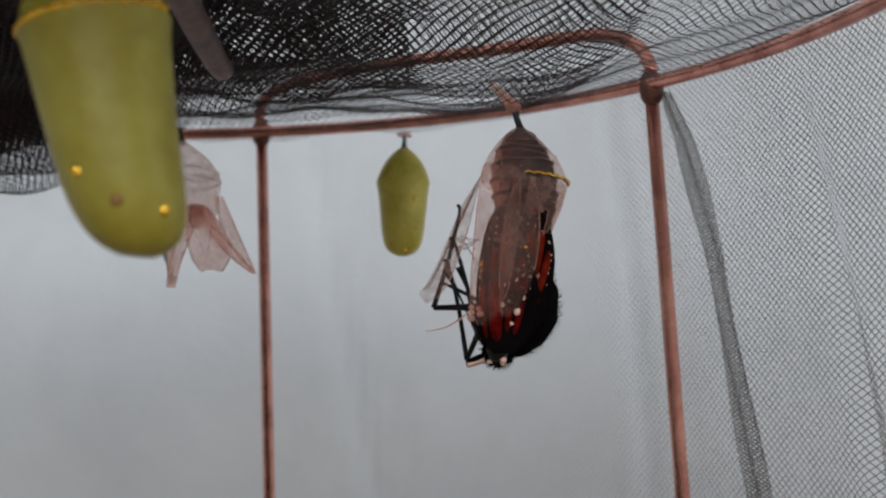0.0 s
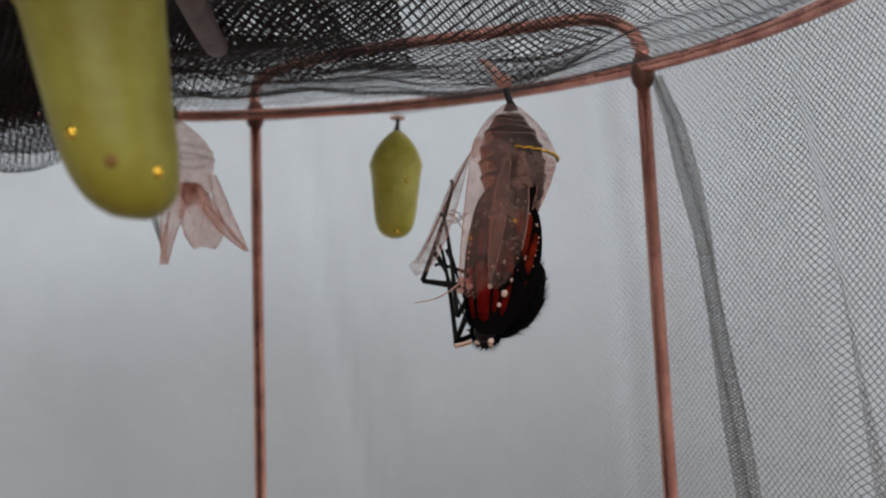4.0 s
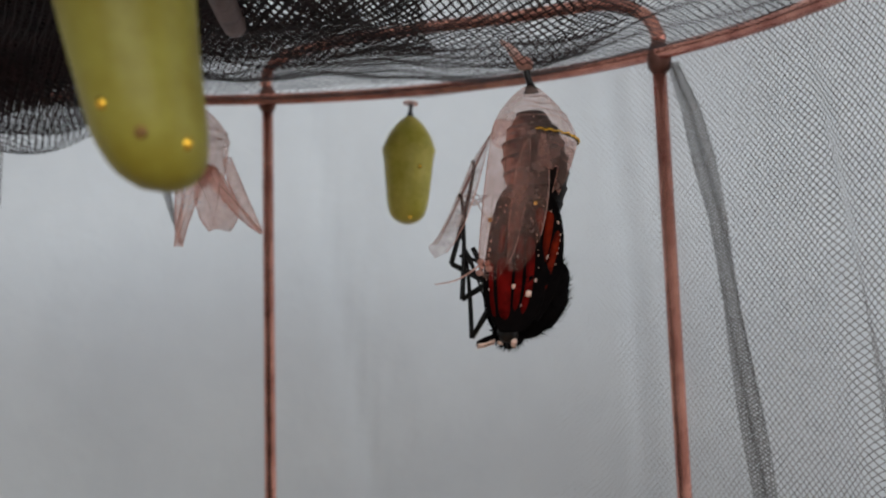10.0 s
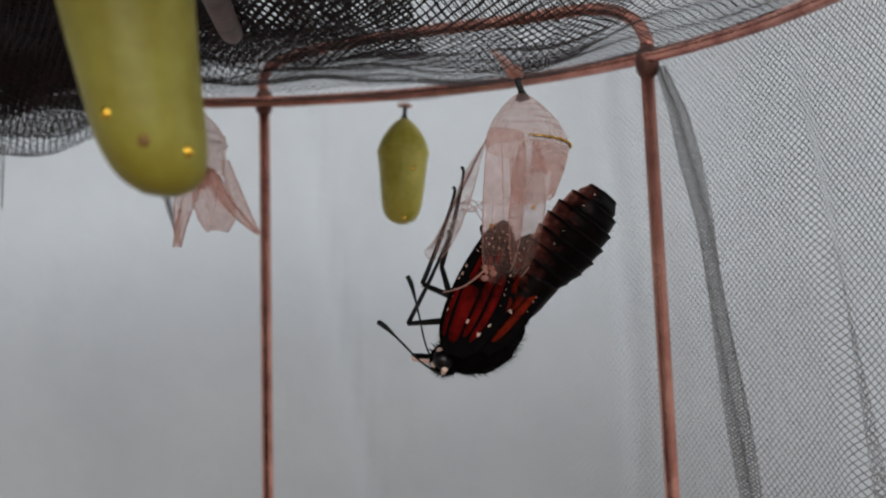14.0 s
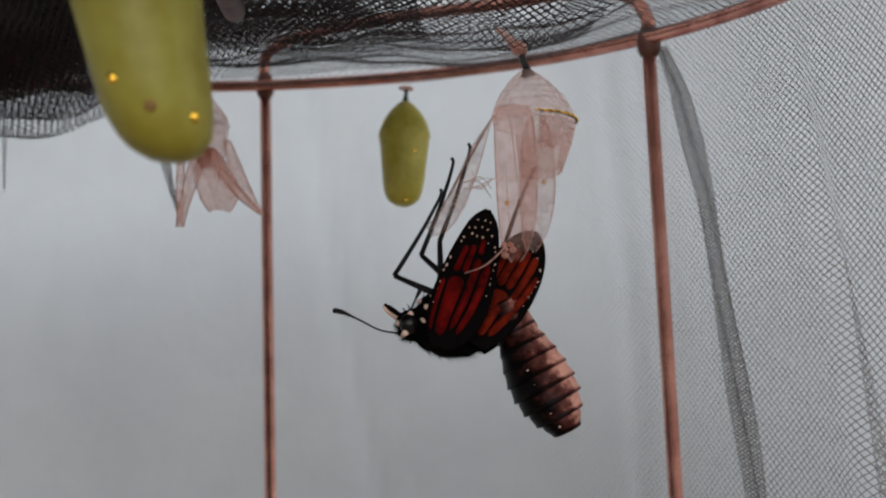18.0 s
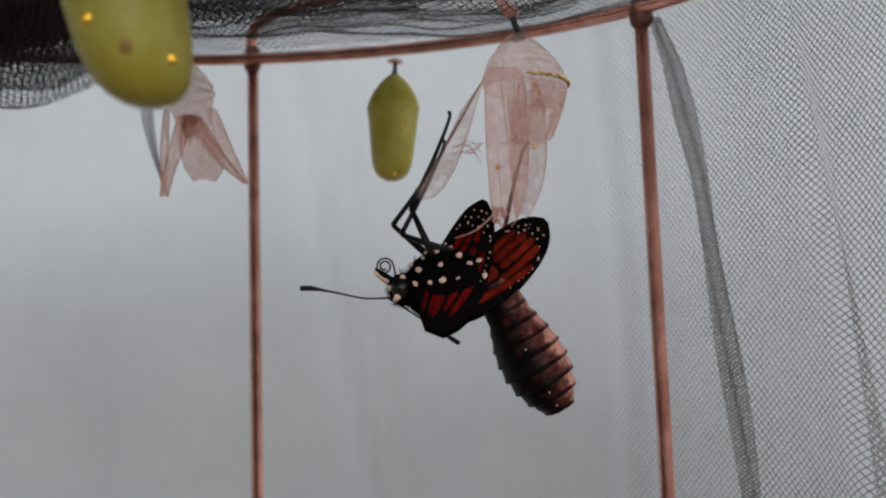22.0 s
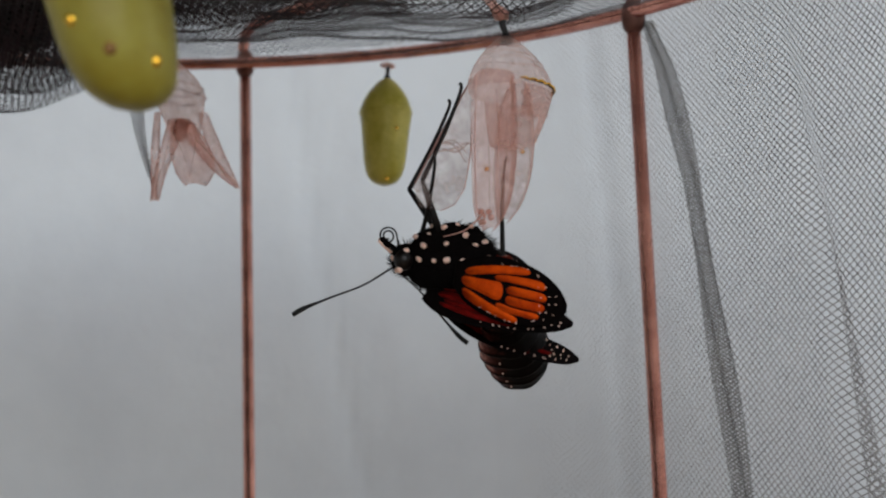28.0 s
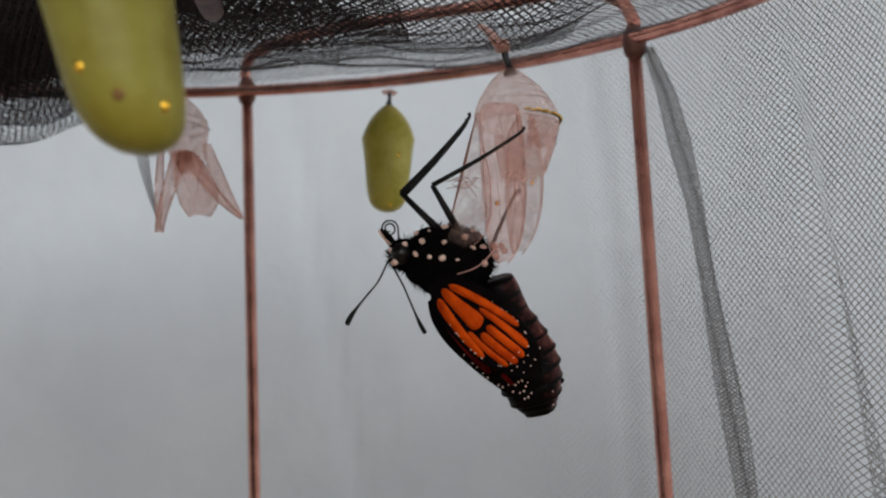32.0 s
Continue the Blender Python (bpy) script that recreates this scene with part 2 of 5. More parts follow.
def tube(points, radii, sides=10, bm=None, close=False):
    """A round rod along the points, with its radius at each of them."""
    bm = bm or bmesh.new()
    p = [Vector(q) for q in points]
    if not hasattr(radii, "__len__"):
        radii = [radii] * len(p)
    if len(radii) != len(p):
        radii = np.interp(np.linspace(0, 1, len(p)), np.linspace(0, 1, len(radii)), radii)
    rings, side = [], None
    n = len(p)
    for i, q in enumerate(p):
        ahead = (p[(i + 1) % n] - p[i - 1]) if close else (p[min(i + 1, n - 1)] - p[max(i - 1, 0)])
        ahead.normalize()
        if side is None:
            side = ahead.orthogonal()
        side = (side - ahead * side.dot(ahead)).normalized()
        up = ahead.cross(side)
        rings.append([bm.verts.new(q + float(radii[i]) * (math.cos(a) * side + math.sin(a) * up)) for a in
                      (2 * math.pi * k / sides for k in range(sides))])
    for a, b in zip(rings, rings[1:] + ([rings[0]] if close else [])):
        for k in range(sides):
            bm.faces.new((a[k], a[(k + 1) % sides], b[(k + 1) % sides], b[k]))
    if not close:
        bm.faces.new(rings[0][::-1])
        bm.faces.new(rings[-1])
    return bm


def ball(radii, centre=(0, 0, 0), bm=None, rough=0.0, u=16, v=10, turn=None):
    bm = bm or bmesh.new()
    made = bmesh.ops.create_uvsphere(bm, u_segments=u, v_segments=v, radius=1)["verts"]
    m = Matrix.Translation(centre) @ (turn or Matrix()) @ Matrix.Diagonal((*radii, 1))
    for w in made:
        k = 1 + rough * noise.noise(w.co * 3.1)
        w.co = m @ (w.co * k)
    return bm


def lathe(profile, sides=36, squash=1.0, lean=0.0, wobble=0.0, bend=0.0, bm=None, arc=(0, 2 * math.pi), caps=True):
    """A body turned about z from rows of (z, radius): squash in y, lean of the lower end in x."""
    bm = bm or bmesh.new()
    full = abs(arc[1] - arc[0] - 2 * math.pi) < 1e-6
    count = sides if full else sides + 1
    rings = []
    for z, r in profile:
        ring = []
        for k in range(count):
            a = arc[0] + (arc[1] - arc[0]) * k / sides
            rr = r * (1 + wobble * noise.noise((math.cos(a) * 1.3, math.sin(a) * 1.3, z * 160)))
            ring.append(bm.verts.new((rr * math.cos(a) + lean * z + bend * z * z, rr * math.sin(a) * squash, z)))
        rings.append(ring)
    for a, b in zip(rings, rings[1:]):
        for k in range(sides):
            bm.faces.new((a[k], b[k], b[(k + 1) % count], a[(k + 1) % count]))
    if caps and full:
        bm.faces.new(rings[0])
        bm.faces.new(rings[-1][::-1])
    return bm


def sheet(fn, nu, nv, thick=0.0, bm=None):
    """A sheet of nu by nv quads at fn(u, v), with a thickness."""
    bm = bm or bmesh.new()
    g = [[Vector(fn(i / nu, j / nv)) for j in range(nv + 1)] for i in range(nu + 1)]
    top = [[bm.verts.new(p) for p in row] for row in g]
    for i in range(nu):
        for j in range(nv):
            bm.faces.new((top[i][j], top[i + 1][j], top[i + 1][j + 1], top[i][j + 1]))
    if thick:
        bm.normal_update()
        low = [[bm.verts.new(v.co - v.normal * thick) for v in row] for row in top]
        for i in range(nu):
            for j in range(nv):
                bm.faces.new((low[i][j], low[i][j + 1], low[i + 1][j + 1], low[i + 1][j]))
        rim = [(i, 0) for i in range(nu)] + [(nu, j) for j in range(nv)] + [(i, nv) for i in range(nu, 0, -1)] + [(0, j) for j in range(nv, 0, -1)]
        for (a, b), (c, d) in zip(rim, rim[1:] + rim[:1]):
            bm.faces.new((top[a][b], low[a][b], low[c][d], top[c][d]))
    return bm


def netting(name, fn, width, height, cell, strand, material, ridge=0.0, jitter=0.12, keep=None, label="", thin=None):
    """A diamond net over the surface fn(u, v), u and v in metres: every strand is a ribbon from knot to knot."""
    nu, nv = int(width / cell[0]), int(height / cell[1])
    rng = np.random.default_rng(len(name) + nu)
    knots, at = [], {}

    def knot(i, j):
        if (i, j) not in at:
            at[i, j] = len(knots)
            ju, jv = rng.uniform(-jitter, jitter, 2)
            knots.append(((i + ju) * cell[0] / 2, (j + jv) * cell[1] / 2))
        return at[i, j]

    edges = []
    for i in range(2 * nu):
        for j in range(i % 2, 2 * nv, 2):
            edges.append((knot(i, j), knot(i + 1, j + 1)))
            if j > 0:
                edges.append((knot(i, j), knot(i + 1, j - 1)))
    uv = np.array(knots)
    p = fn(uv[:, 0], uv[:, 1])
    eps = 2e-4
    du = fn(uv[:, 0] + eps, uv[:, 1]) - p
    dv = fn(uv[:, 0], uv[:, 1] + eps) - p
    nrm = np.cross(du, dv)
    nrm /= np.linalg.norm(nrm, axis=1)[:, None] + 1e-12
    e = np.array(edges)
    if keep is not None:
        ok = keep(p)
        e = e[ok[e[:, 0]] & ok[e[:, 1]]]
    a, b = p[e[:, 0]], p[e[:, 1]]
    na, nb = nrm[e[:, 0]], nrm[e[:, 1]]
    d = b - a
    d /= np.linalg.norm(d, axis=1)[:, None] + 1e-12
    sa, sb = np.cross(d, na) * strand / 2, np.cross(d, nb) * strand / 2
    if thin is not None:
        k = thin(uv[e[:, 0], 0])[:, None]
        sa, sb = sa * k, sb * k
    k = len(e)
    if ridge:
        verts = np.stack([a - sa, a + na * ridge, a + sa, b - sb, b + nb * ridge, b + sb], 1).reshape(-1, 3)
        o = np.arange(k)[:, None] * 6
        faces = np.concatenate([o + np.array([[0, 1, 4, 3]]), o + np.array([[1, 2, 5, 4]])])
    else:
        verts = np.stack([a - sa, a + sa, b + sb, b - sb], 1).reshape(-1, 3)
        faces = np.arange(k)[:, None] * 4 + np.array([[0, 1, 2, 3]])
    me = bpy.data.meshes.new(name)
    me.vertices.add(len(verts))
    me.vertices.foreach_set("co", verts.ravel())
    me.loops.add(faces.size)
    me.loops.foreach_set("vertex_index", faces.ravel().astype(np.int32))
    me.polygons.add(len(faces))
    me.polygons.foreach_set("loop_start", np.arange(0, faces.size, 4, dtype=np.int32))
    me.update(calc_edges=True)
    me.materials.append(material)
    ob = new(name, me)
    if label:
        tagged(ob, label)
    return ob


# ---- the room ----
def room():
    t = 0.1
    tagged(part("floor", block(-1.8, 1.8, -2.4, 0.7, -0.1, 0), WOOD, smooth=False), "brown wooden floor of the room", "floor", kind="structure")
    tagged(part("ceiling", block(-1.8, 1.8, -2.4, 0.7, 2.5, 2.6), PLASTER, smooth=False), "plain white plaster ceiling", "ceiling", kind="structure")
    tagged(part("wall_north", sheet(lambda u, v: (-1.8 + 3.6 * u, 0.6, 2.5 * v), 2, 2, 0.1), PLASTER, smooth=False),
           "plain white wall behind the hanging cloth", "wall", kind="structure")
    tagged(part("wall_west", block(-1.8, -1.7, -2.3, 0.595, 0, 2.5), PLASTER, smooth=False), "plain white plaster wall", "wall", kind="structure")
    bm = block(1.7, 1.8, -2.3, -0.65, 0, 2.5)
    box(bm, 1.7, 1.8, 0.35, 0.595, 0, 2.5)
    box(bm, 1.7, 1.8, -0.65, 0.35, 0, 1.12)
    box(bm, 1.7, 1.8, -0.65, 0.35, 2.32, 2.5)
    tagged(part("wall_east", bm, PLASTER, smooth=False), "white plaster wall with a window opening", "wall", kind="structure")
    bm = block(-1.8, -1.1, -2.4, -2.3, 0, 2.5)
    box(bm, 1.3, 1.8, -2.4, -2.3, 0, 2.5)
    box(bm, -1.1, 1.3, -2.4, -2.3, 0, 1.08)
    box(bm, -1.1, 1.3, -2.4, -2.3, 2.34, 2.5)
    tagged(part("wall_south", bm, PLASTER, smooth=False), "white plaster wall with a wide window opening", "wall", kind="structure")
    def hanging(u, v):
        x = -0.5 + 1.0 * u
        fold = sum(d * math.exp(-((x - c - s * (1 - v)) / w) ** 2) for c, s, w, d in
                   ((-0.243, 0.27, 0.0032, 0.0034), (-0.232, 0.27, 0.006, 0.0020), (-0.0626, 0.17, 0.0032, 0.0034), (-0.050, 0.17, 0.006, 0.0020), (-0.40, 0.27, 0.008, 0.004)))
        z = 0.75 + 1.5 * v
        low = max(0.0, 1.2 - z)
        belly = min(0.15, (1.9 * min(low, 0.12) ** 2 + 0.45 * max(0, low - 0.12)) * (0.1 + 1.5 * math.exp(-((x - 0.03) / 0.12) ** 2)))
        return x, 0.43 + belly + fold + 0.006 * math.sin(9 * x + 1) + 0.0012 * math.sin(60 * x + 4 * v), z
    tagged(part("backdrop", sheet(hanging, 800, 60, 0.001), WALL), "pale blue-grey cloth hung behind the cage in soft folds", "backdrop", kind="structure")
    table = empty("table", pose(0, 0, 0))
    part("tabletop", block(-0.55, 0.45, -0.35, 0.41, 0.69, 0.72), WOOD, table, smooth=False)
    for x in (-0.5, 0.4):
        for y in (-0.3, 0.37):
            part("leg", block(x - 0.025, x + 0.025, y - 0.025, y + 0.025, 0, 0.69), WOOD, table, smooth=False)
    tagged(table, "brown wooden table under the net cage", "table")


# ---- the cage ----
RING_C, RING_N, RING_R = Vector((-0.0868, 0.1183, 1.1576)), Vector((0.027, -0.107, 0.994)).normalized(), 0.1414
RING_T = RING_N.to_track_quat("Z", "Y").to_matrix().to_4x4()
WIRE = 0.0012
JUN_L, JUN_R = Vector((-0.0446, 0.2546, 1.1712)), Vector((0.0312, 0.1975, 1.1622))


def cage():
    ring = [Matrix.Translation(RING_C) @ RING_T @ Vector((RING_R * math.cos(a), RING_R * math.sin(a), 0)) for a in
            (2 * math.pi * k / 120 for k in range(120))]
    frame_ob = empty("wire_cage", pose(RING_C.x, RING_C.y, 0.72))
    inv = frame_ob.matrix_world.inverted()

    def add(name, pts, r, sides=12, close=False, material=COPPER, label=""):
        return part(name, tube([inv @ Vector(p) for p in pts], r, sides, close=close), material, frame_ob, label)

    add("ring", ring, WIRE, 12, True)
    # a bent wire: two legs joined by a bar over the top
    legs = [(JUN_L, Vector((-0.0415, 0.255, 1.0934)), 1.181), (JUN_R, Vector((0.0337, 0.1972, 1.0945)), 1.166)]
    feet = []
    for top, low, _ in legs:
        d = (low - top).normalized()
        feet.append(top + d * ((0.722 - top.z) / d.z))
    add("leg", [JUN_R + (JUN_R - Vector(feet[1])).normalized() * 0.003, feet[1]], WIRE)
    add("leg", [JUN_L + (JUN_L - Vector(feet[0])).normalized() * 0.003, feet[0]], WIRE)
    add("top_bar", glide([JUN_R + Vector((0, 0, 0.003)), (0.0312, 0.1978, 1.1665), (0.0290, 0.1995, 1.1708), (0.0225, 0.204, 1.1742),
                          (0.005, 0.214, 1.1752), (-0.015, 0.227, 1.1772), (-0.034, 0.243, 1.1792), (-0.0435, 0.2525, 1.1785),
                          JUN_L + Vector((-0.0005, 0, 0.003))], 8), WIRE)
    for j in (JUN_L, JUN_R):
        add("joint", glide([j + Vector((0, 0, 0.0026)), j + Vector((0, -0.0004, 0)), j + Vector((0.0001, 0, -0.0026))], 6),
            [0.0013, 0.0019, 0.0021, 0.0019, 0.0013], 12, material=SOLDER, label="dark soldered joint")
    # the second bent wire, crossing over the first one
    add("cross_bar", glide([(-0.0330, 0.156, 1.1545), (-0.0312, 0.148, 1.1500), (-0.0278, 0.120, 1.1448), (-0.0255, 0.095, 1.1425), (-0.0225, 0.055, 1.1405)], 6), 0.0015, material=COPPER_SHADED, label="dusty brown cross wire, darkened for shade")
    for a in (150, 215, 280, 335):
        q = Matrix.Translation(RING_C) @ RING_T @ Vector((RING_R * math.cos(radians(a)), RING_R * math.sin(radians(a)), 0))
        if q.y > 0.03 or q.x < -0.1:
            add("leg", [q + Vector((0, 0, 0.002)), (q.x, q.y, 0.722)], WIRE)
    tagged(frame_ob, "round cage frame of copper-coloured wire standing on a table", "cage")


def ring_z(x, y):
    return RING_C.z - (RING_N.x * (x - RING_C.x) + RING_N.y * (y - RING_C.y)) / RING_N.z


WEIGHTS = ((0.0055, 0.1455, 0.0022, 0.011), (-0.0243, 0.0785, 0.0045, 0.013), (-0.0438, 0.1794, 0.003, 0.010), (-0.080, 0.200, 0.009, 0.024), (-0.105, 0.185, 0.010, 0.022))


def canopy(rise, seed, low=1.0, tilt=0.302):
    """The net over the top: it hangs from the ring, sags inside it, and is pulled down where things hang from it."""
    def fn(u, v):
        x, y = u - 0.16, v + 0.02
        r = np.hypot(x - RING_C.x, y - RING_C.y) / RING_R
        drop = 0.0125 * np.clip((1.0 - r) / 0.30, 0, 1) ** 0.8 - 0.0045 * np.clip((0.62 - r) / 0.2, 0, 1)
        for wx, wy, deep, wide in WEIGHTS:
            drop = drop + deep * np.exp(-((x - wx) ** 2 + (y - wy) ** 2) / wide ** 2)
        floor = 1.1 + tilt * y - 0.014 * np.clip((-0.055 - x) / 0.02, 0, 1)
        crease = 0.0018 * np.sin(90 * x + 55 * y + seed) * np.sin(38 * y - 61 * x + 2.1 * seed) + 0.0009 * np.sin(260 * x + 120 * y + 3 * seed) * np.sin(70 * x - 150 * y + seed)
        z = np.maximum(ring_z(x, y) + 0.0016 - low * drop, np.minimum(floor, ring_z(x, y) + 0.0016)) + rise + crease * np.clip(1.2 - r, 0, 1) * 1.5
        return np.stack([x, y, z], 1)
    return fn


def in_ring(grow=1.0, right=9.0, left=-9.0, near=9.0):
    def keep(p):
        return (p[:, 0] > left) & (p[:, 1] < near) & (np.hypot(p[:, 0] - RING_C.x, p[:, 1] - RING_C.y) < RING_R * grow) & (p[:, 0] < right)
    return keep


def side_net(u, v):
    """The net that hangs round the ring: u runs round it from the opening, v downwards."""
    a = radians(-4) + u / 0.145
    deg = np.degrees(a)
    low = np.clip(v / 0.08, 0, 1)
    r = 0.1445 + 0.0006 * np.sin(a * 23) * low
    for at, wide, deep in ((15.6, 1.1, 0.0042), (13.6, 1.5, -0.0024), (42.0, 2.6, 0.003), (7, 2.2, 0.003)):
        lean = at + 3.1 - 94 * (v - 0.034)
        r = r + deep * low * np.exp(-((deg - lean) / wide) ** 2)
    x, y = RING_C.x + r * np.cos(a), RING_C.y + r * np.sin(a)
    return np.stack([x, y, ring_z(x, y) + 0.001 - v], 1)


SEAM = ((0, 0.056, 0.17, 0.29, 0.41, 1.0), (33.1, 31.4, 29.2, 27.6, 25.9, 18.8))


def finer(u):
    """The strands get finer towards the back, where the net is stretched."""
    return np.clip(1.0 - (np.degrees(u / 0.145) - 28) / 24, 0.05, 1.0)


def nets():
    arc = radians(53) * 0.145
    net = empty("cage_net", pose(RING_C.x, RING_C.y, 0.72))
    inv = net.matrix_world.inverted()

    def hung(ob):
        ob.parent, ob.matrix_parent_inverse = net, inv
        return tagged(ob, kind="stuff")

    hung(netting("side_net", side_net, arc, 0.17, (0.00128, 0.00118), 0.00016, SIDENET, thin=finer))
    hung(netting("lower_net", lambda u, v: side_net(u, v + 0.17), arc, 0.26, (0.003, 0.003), 0.0005, SIDENET, thin=finer))
    wide = (0.21, 0.245)
    hung(netting("top_net", canopy(0, 0.0, 1.0, 0.300), *wide, (0.00125, 0.0030), 0.00019, NET, ridge=0.00006, keep=in_ring(0.995)))
    hung(netting("top_net_edge", canopy(-0.0004, 0.6, 1.0, 0.283), *wide, (0.0012, 0.0024), 0.00008, NET, keep=in_ring(0.985, left=-0.052)))
    hung(netting("top_net_fold", canopy(0.0022, 1.7, 0.93), *wide, (0.0014, 0.0028), 0.00028, NET, ridge=0.00006, keep=in_ring(0.97, 0.020)))
    hung(netting("top_net_fold", canopy(0.0045, 3.9, 0.88), *wide, (0.0016, 0.0034), 0.00058, NET, ridge=0.00006, keep=in_ring(0.93, -0.007)))
    hung(netting("top_net_fold", canopy(0.0070, 5.3, 0.82), *wide, (0.0017, 0.0036), 0.00066, NET, ridge=0.00008, keep=in_ring(0.90, -0.017)))
    hung(netting("top_net_fold", canopy(0.0058, 2.4, 0.90), *wide, (0.0015, 0.0028), 0.00036, NET, ridge=0.00008, keep=in_ring(0.95, -0.004, near=0.148)))
    # the doubled seam down the side
    def seam(u, v):
        k = v / 0.16
        a = np.radians(np.interp(k, SEAM[0], SEAM[1]) + np.degrees((u - 0.0025) * np.clip(0.45 + k * 5, 0, 1) / 0.1438))
        r = 0.1434 + 0.0005 * np.sin(2000 * u + 20 * k)
        x, y = RING_C.x + r * np.cos(a), RING_C.y + r * np.sin(a)
        return np.stack([x, y, ring_z(x, y) - 0.0015 - v], 1)
    ob = netting("seam", seam, 0.0050, 0.16, (0.00070, 0.00062), 0.00024, GREYNET, jitter=0.03)
    ob.parent, ob.matrix_parent_inverse = net, inv
    tagged(ob, "grey doubled seam of the net")
    for x, y, z, length, wide, lean in ((-0.0502, 0.186, 1.1505, 0.0225, 0.0034, 0.20), (-0.0806, 0.2, 1.1480, 0.0125, 0.0012, 0.03)):
        def tail(u, v, x=x, y=y, z=z, length=length, wide=wide, lean=lean):
            k = v / length
            w = wide * np.clip(1 - k, 0.06, 1) ** 0.8
            return np.stack([x + (u / wide - 0.5) * w + lean * v * k, y + 0.0006 * np.sin(900 * u), z - v], 1)
        ob = netting("net_end", tail, wide, length, (0.0008, 0.0009), 0.00016, GREYNET)
        ob.parent, ob.matrix_parent_inverse = net, inv
        tagged(ob, "loose grey end of the net")
    tagged(net, "black fine-mesh net draped over the wire cage", "net")
    # opaque black sheet, added above the net layers to black them out
    def gathered(u, v):
        x, y = -0.215 + 0.166 * u, 0.0 + 0.225 * v
        z = ring_z(x, y) + 0.0095 - 0.013 * min(1, max(0, (-0.062 - x) / 0.02)) * min(1, max(0, (y - 0.10) / 0.05)) + 0.0025 * math.sin(60 * x + 3) * math.sin(45 * y) + 0.002 * math.sin(130 * x + 40 * y)
        return x, y, z
    tagged(part("net_blackout", sheet(gathered, 40, 40, 0.0008), BLACKOUT), "black sheet added above the net to darken it", "cloth")


# ---- chrysalides ----
BODY = [(0.0, 0.0009), (-0.0006, 0.0017), (-0.0022, 0.0031), (-0.0042, 0.0043), (-0.0062, 0.0050), (-0.0071, 0.00525), (-0.0078, 0.0051),
        (-0.0095, 0.00485), (-0.0125, 0.00455), (-0.0155, 0.0043), (-0.018, 0.0040), (-0.0200, 0.0034), (-0.0212, 0.0024), (-0.0218, 0.0012)]


def smooth_profile(rows, steps=3):
    return [(p.x, max(p.y, 0.0002)) for p in glide([(z, r, 0) for z, r in rows], steps)]


def on_body(rows, z, a, out=1.0):
    r = np.interp(-z, [-q[0] for q in rows], [q[1] for q in rows]) * out
    return Vector((r * math.cos(a), r * math.sin(a), z))


def slanted(p, slant):
    """The lower end drawn down to one side."""
    k = max(0.0, min(1.0, (-p.z - 0.010) / 0.012))
    return Vector((p.x + 0.0006 * k * k * (slant > 0), p.y, p.z - slant * k * p.x))


def chrysalis(m, skin, size, label, band=True, spots=(), bend=0.0, wide=1.0, slant=0.0):
    thing = empty("chrysalis", m)
    rows = [(z * size, r * wide) for z, r in BODY]
    bm = lathe(smooth_profile(rows), 40, wobble=0.03, bend=bend)
    for v in bm.verts:
        v.co = slanted(v.co, slant)
    part("body", bm, skin, thing)
    part("stalk", tube([(0, 0, 0.0029 * size), (0.0001, 0, 0.0018 * size), (0, 0, 0.0008 * size), (0, 0, -0.0006 * size)],
                       [0.0005 * size, 0.00035 * size, 0.0005 * size, 0.0011 * size], 10), STALK, thing, "black stalk")
    part("silk_pad", ball((0.0015 * size, 0.0012 * size, 0.00035 * size), (0, 0, 0.0030 * size), rough=0.5), SILK, thing, "pale silk pad")
    if band:
        for k in range(34):
            a = radians(-170 + 160 * k / 33)
            part("gold_bead", ball((0.00024 * size * random.uniform(0.8, 1.3), 0.0002 * size, 0.00022 * size * random.uniform(0.8, 1.2)),
                                   on_body(rows, -0.0069 * size + 0.0001 * math.sin(k * 2.3) * size, a, 1.0), u=8, v=6), GOLD, thing)
    for z, deg, kind in spots:
        part("fleck", ball((0.00042 * size, 0.00026 * size, 0.00044 * size), slanted(on_body(rows, z * size, radians(deg), 0.985) + Vector((bend * (z * size) ** 2, 0, 0)), slant), u=10, v=8),
             GOLD if kind == "gold" else BROWNDOT, thing)
    return tagged(thing, label, "chrysalis", "green chrysalides")


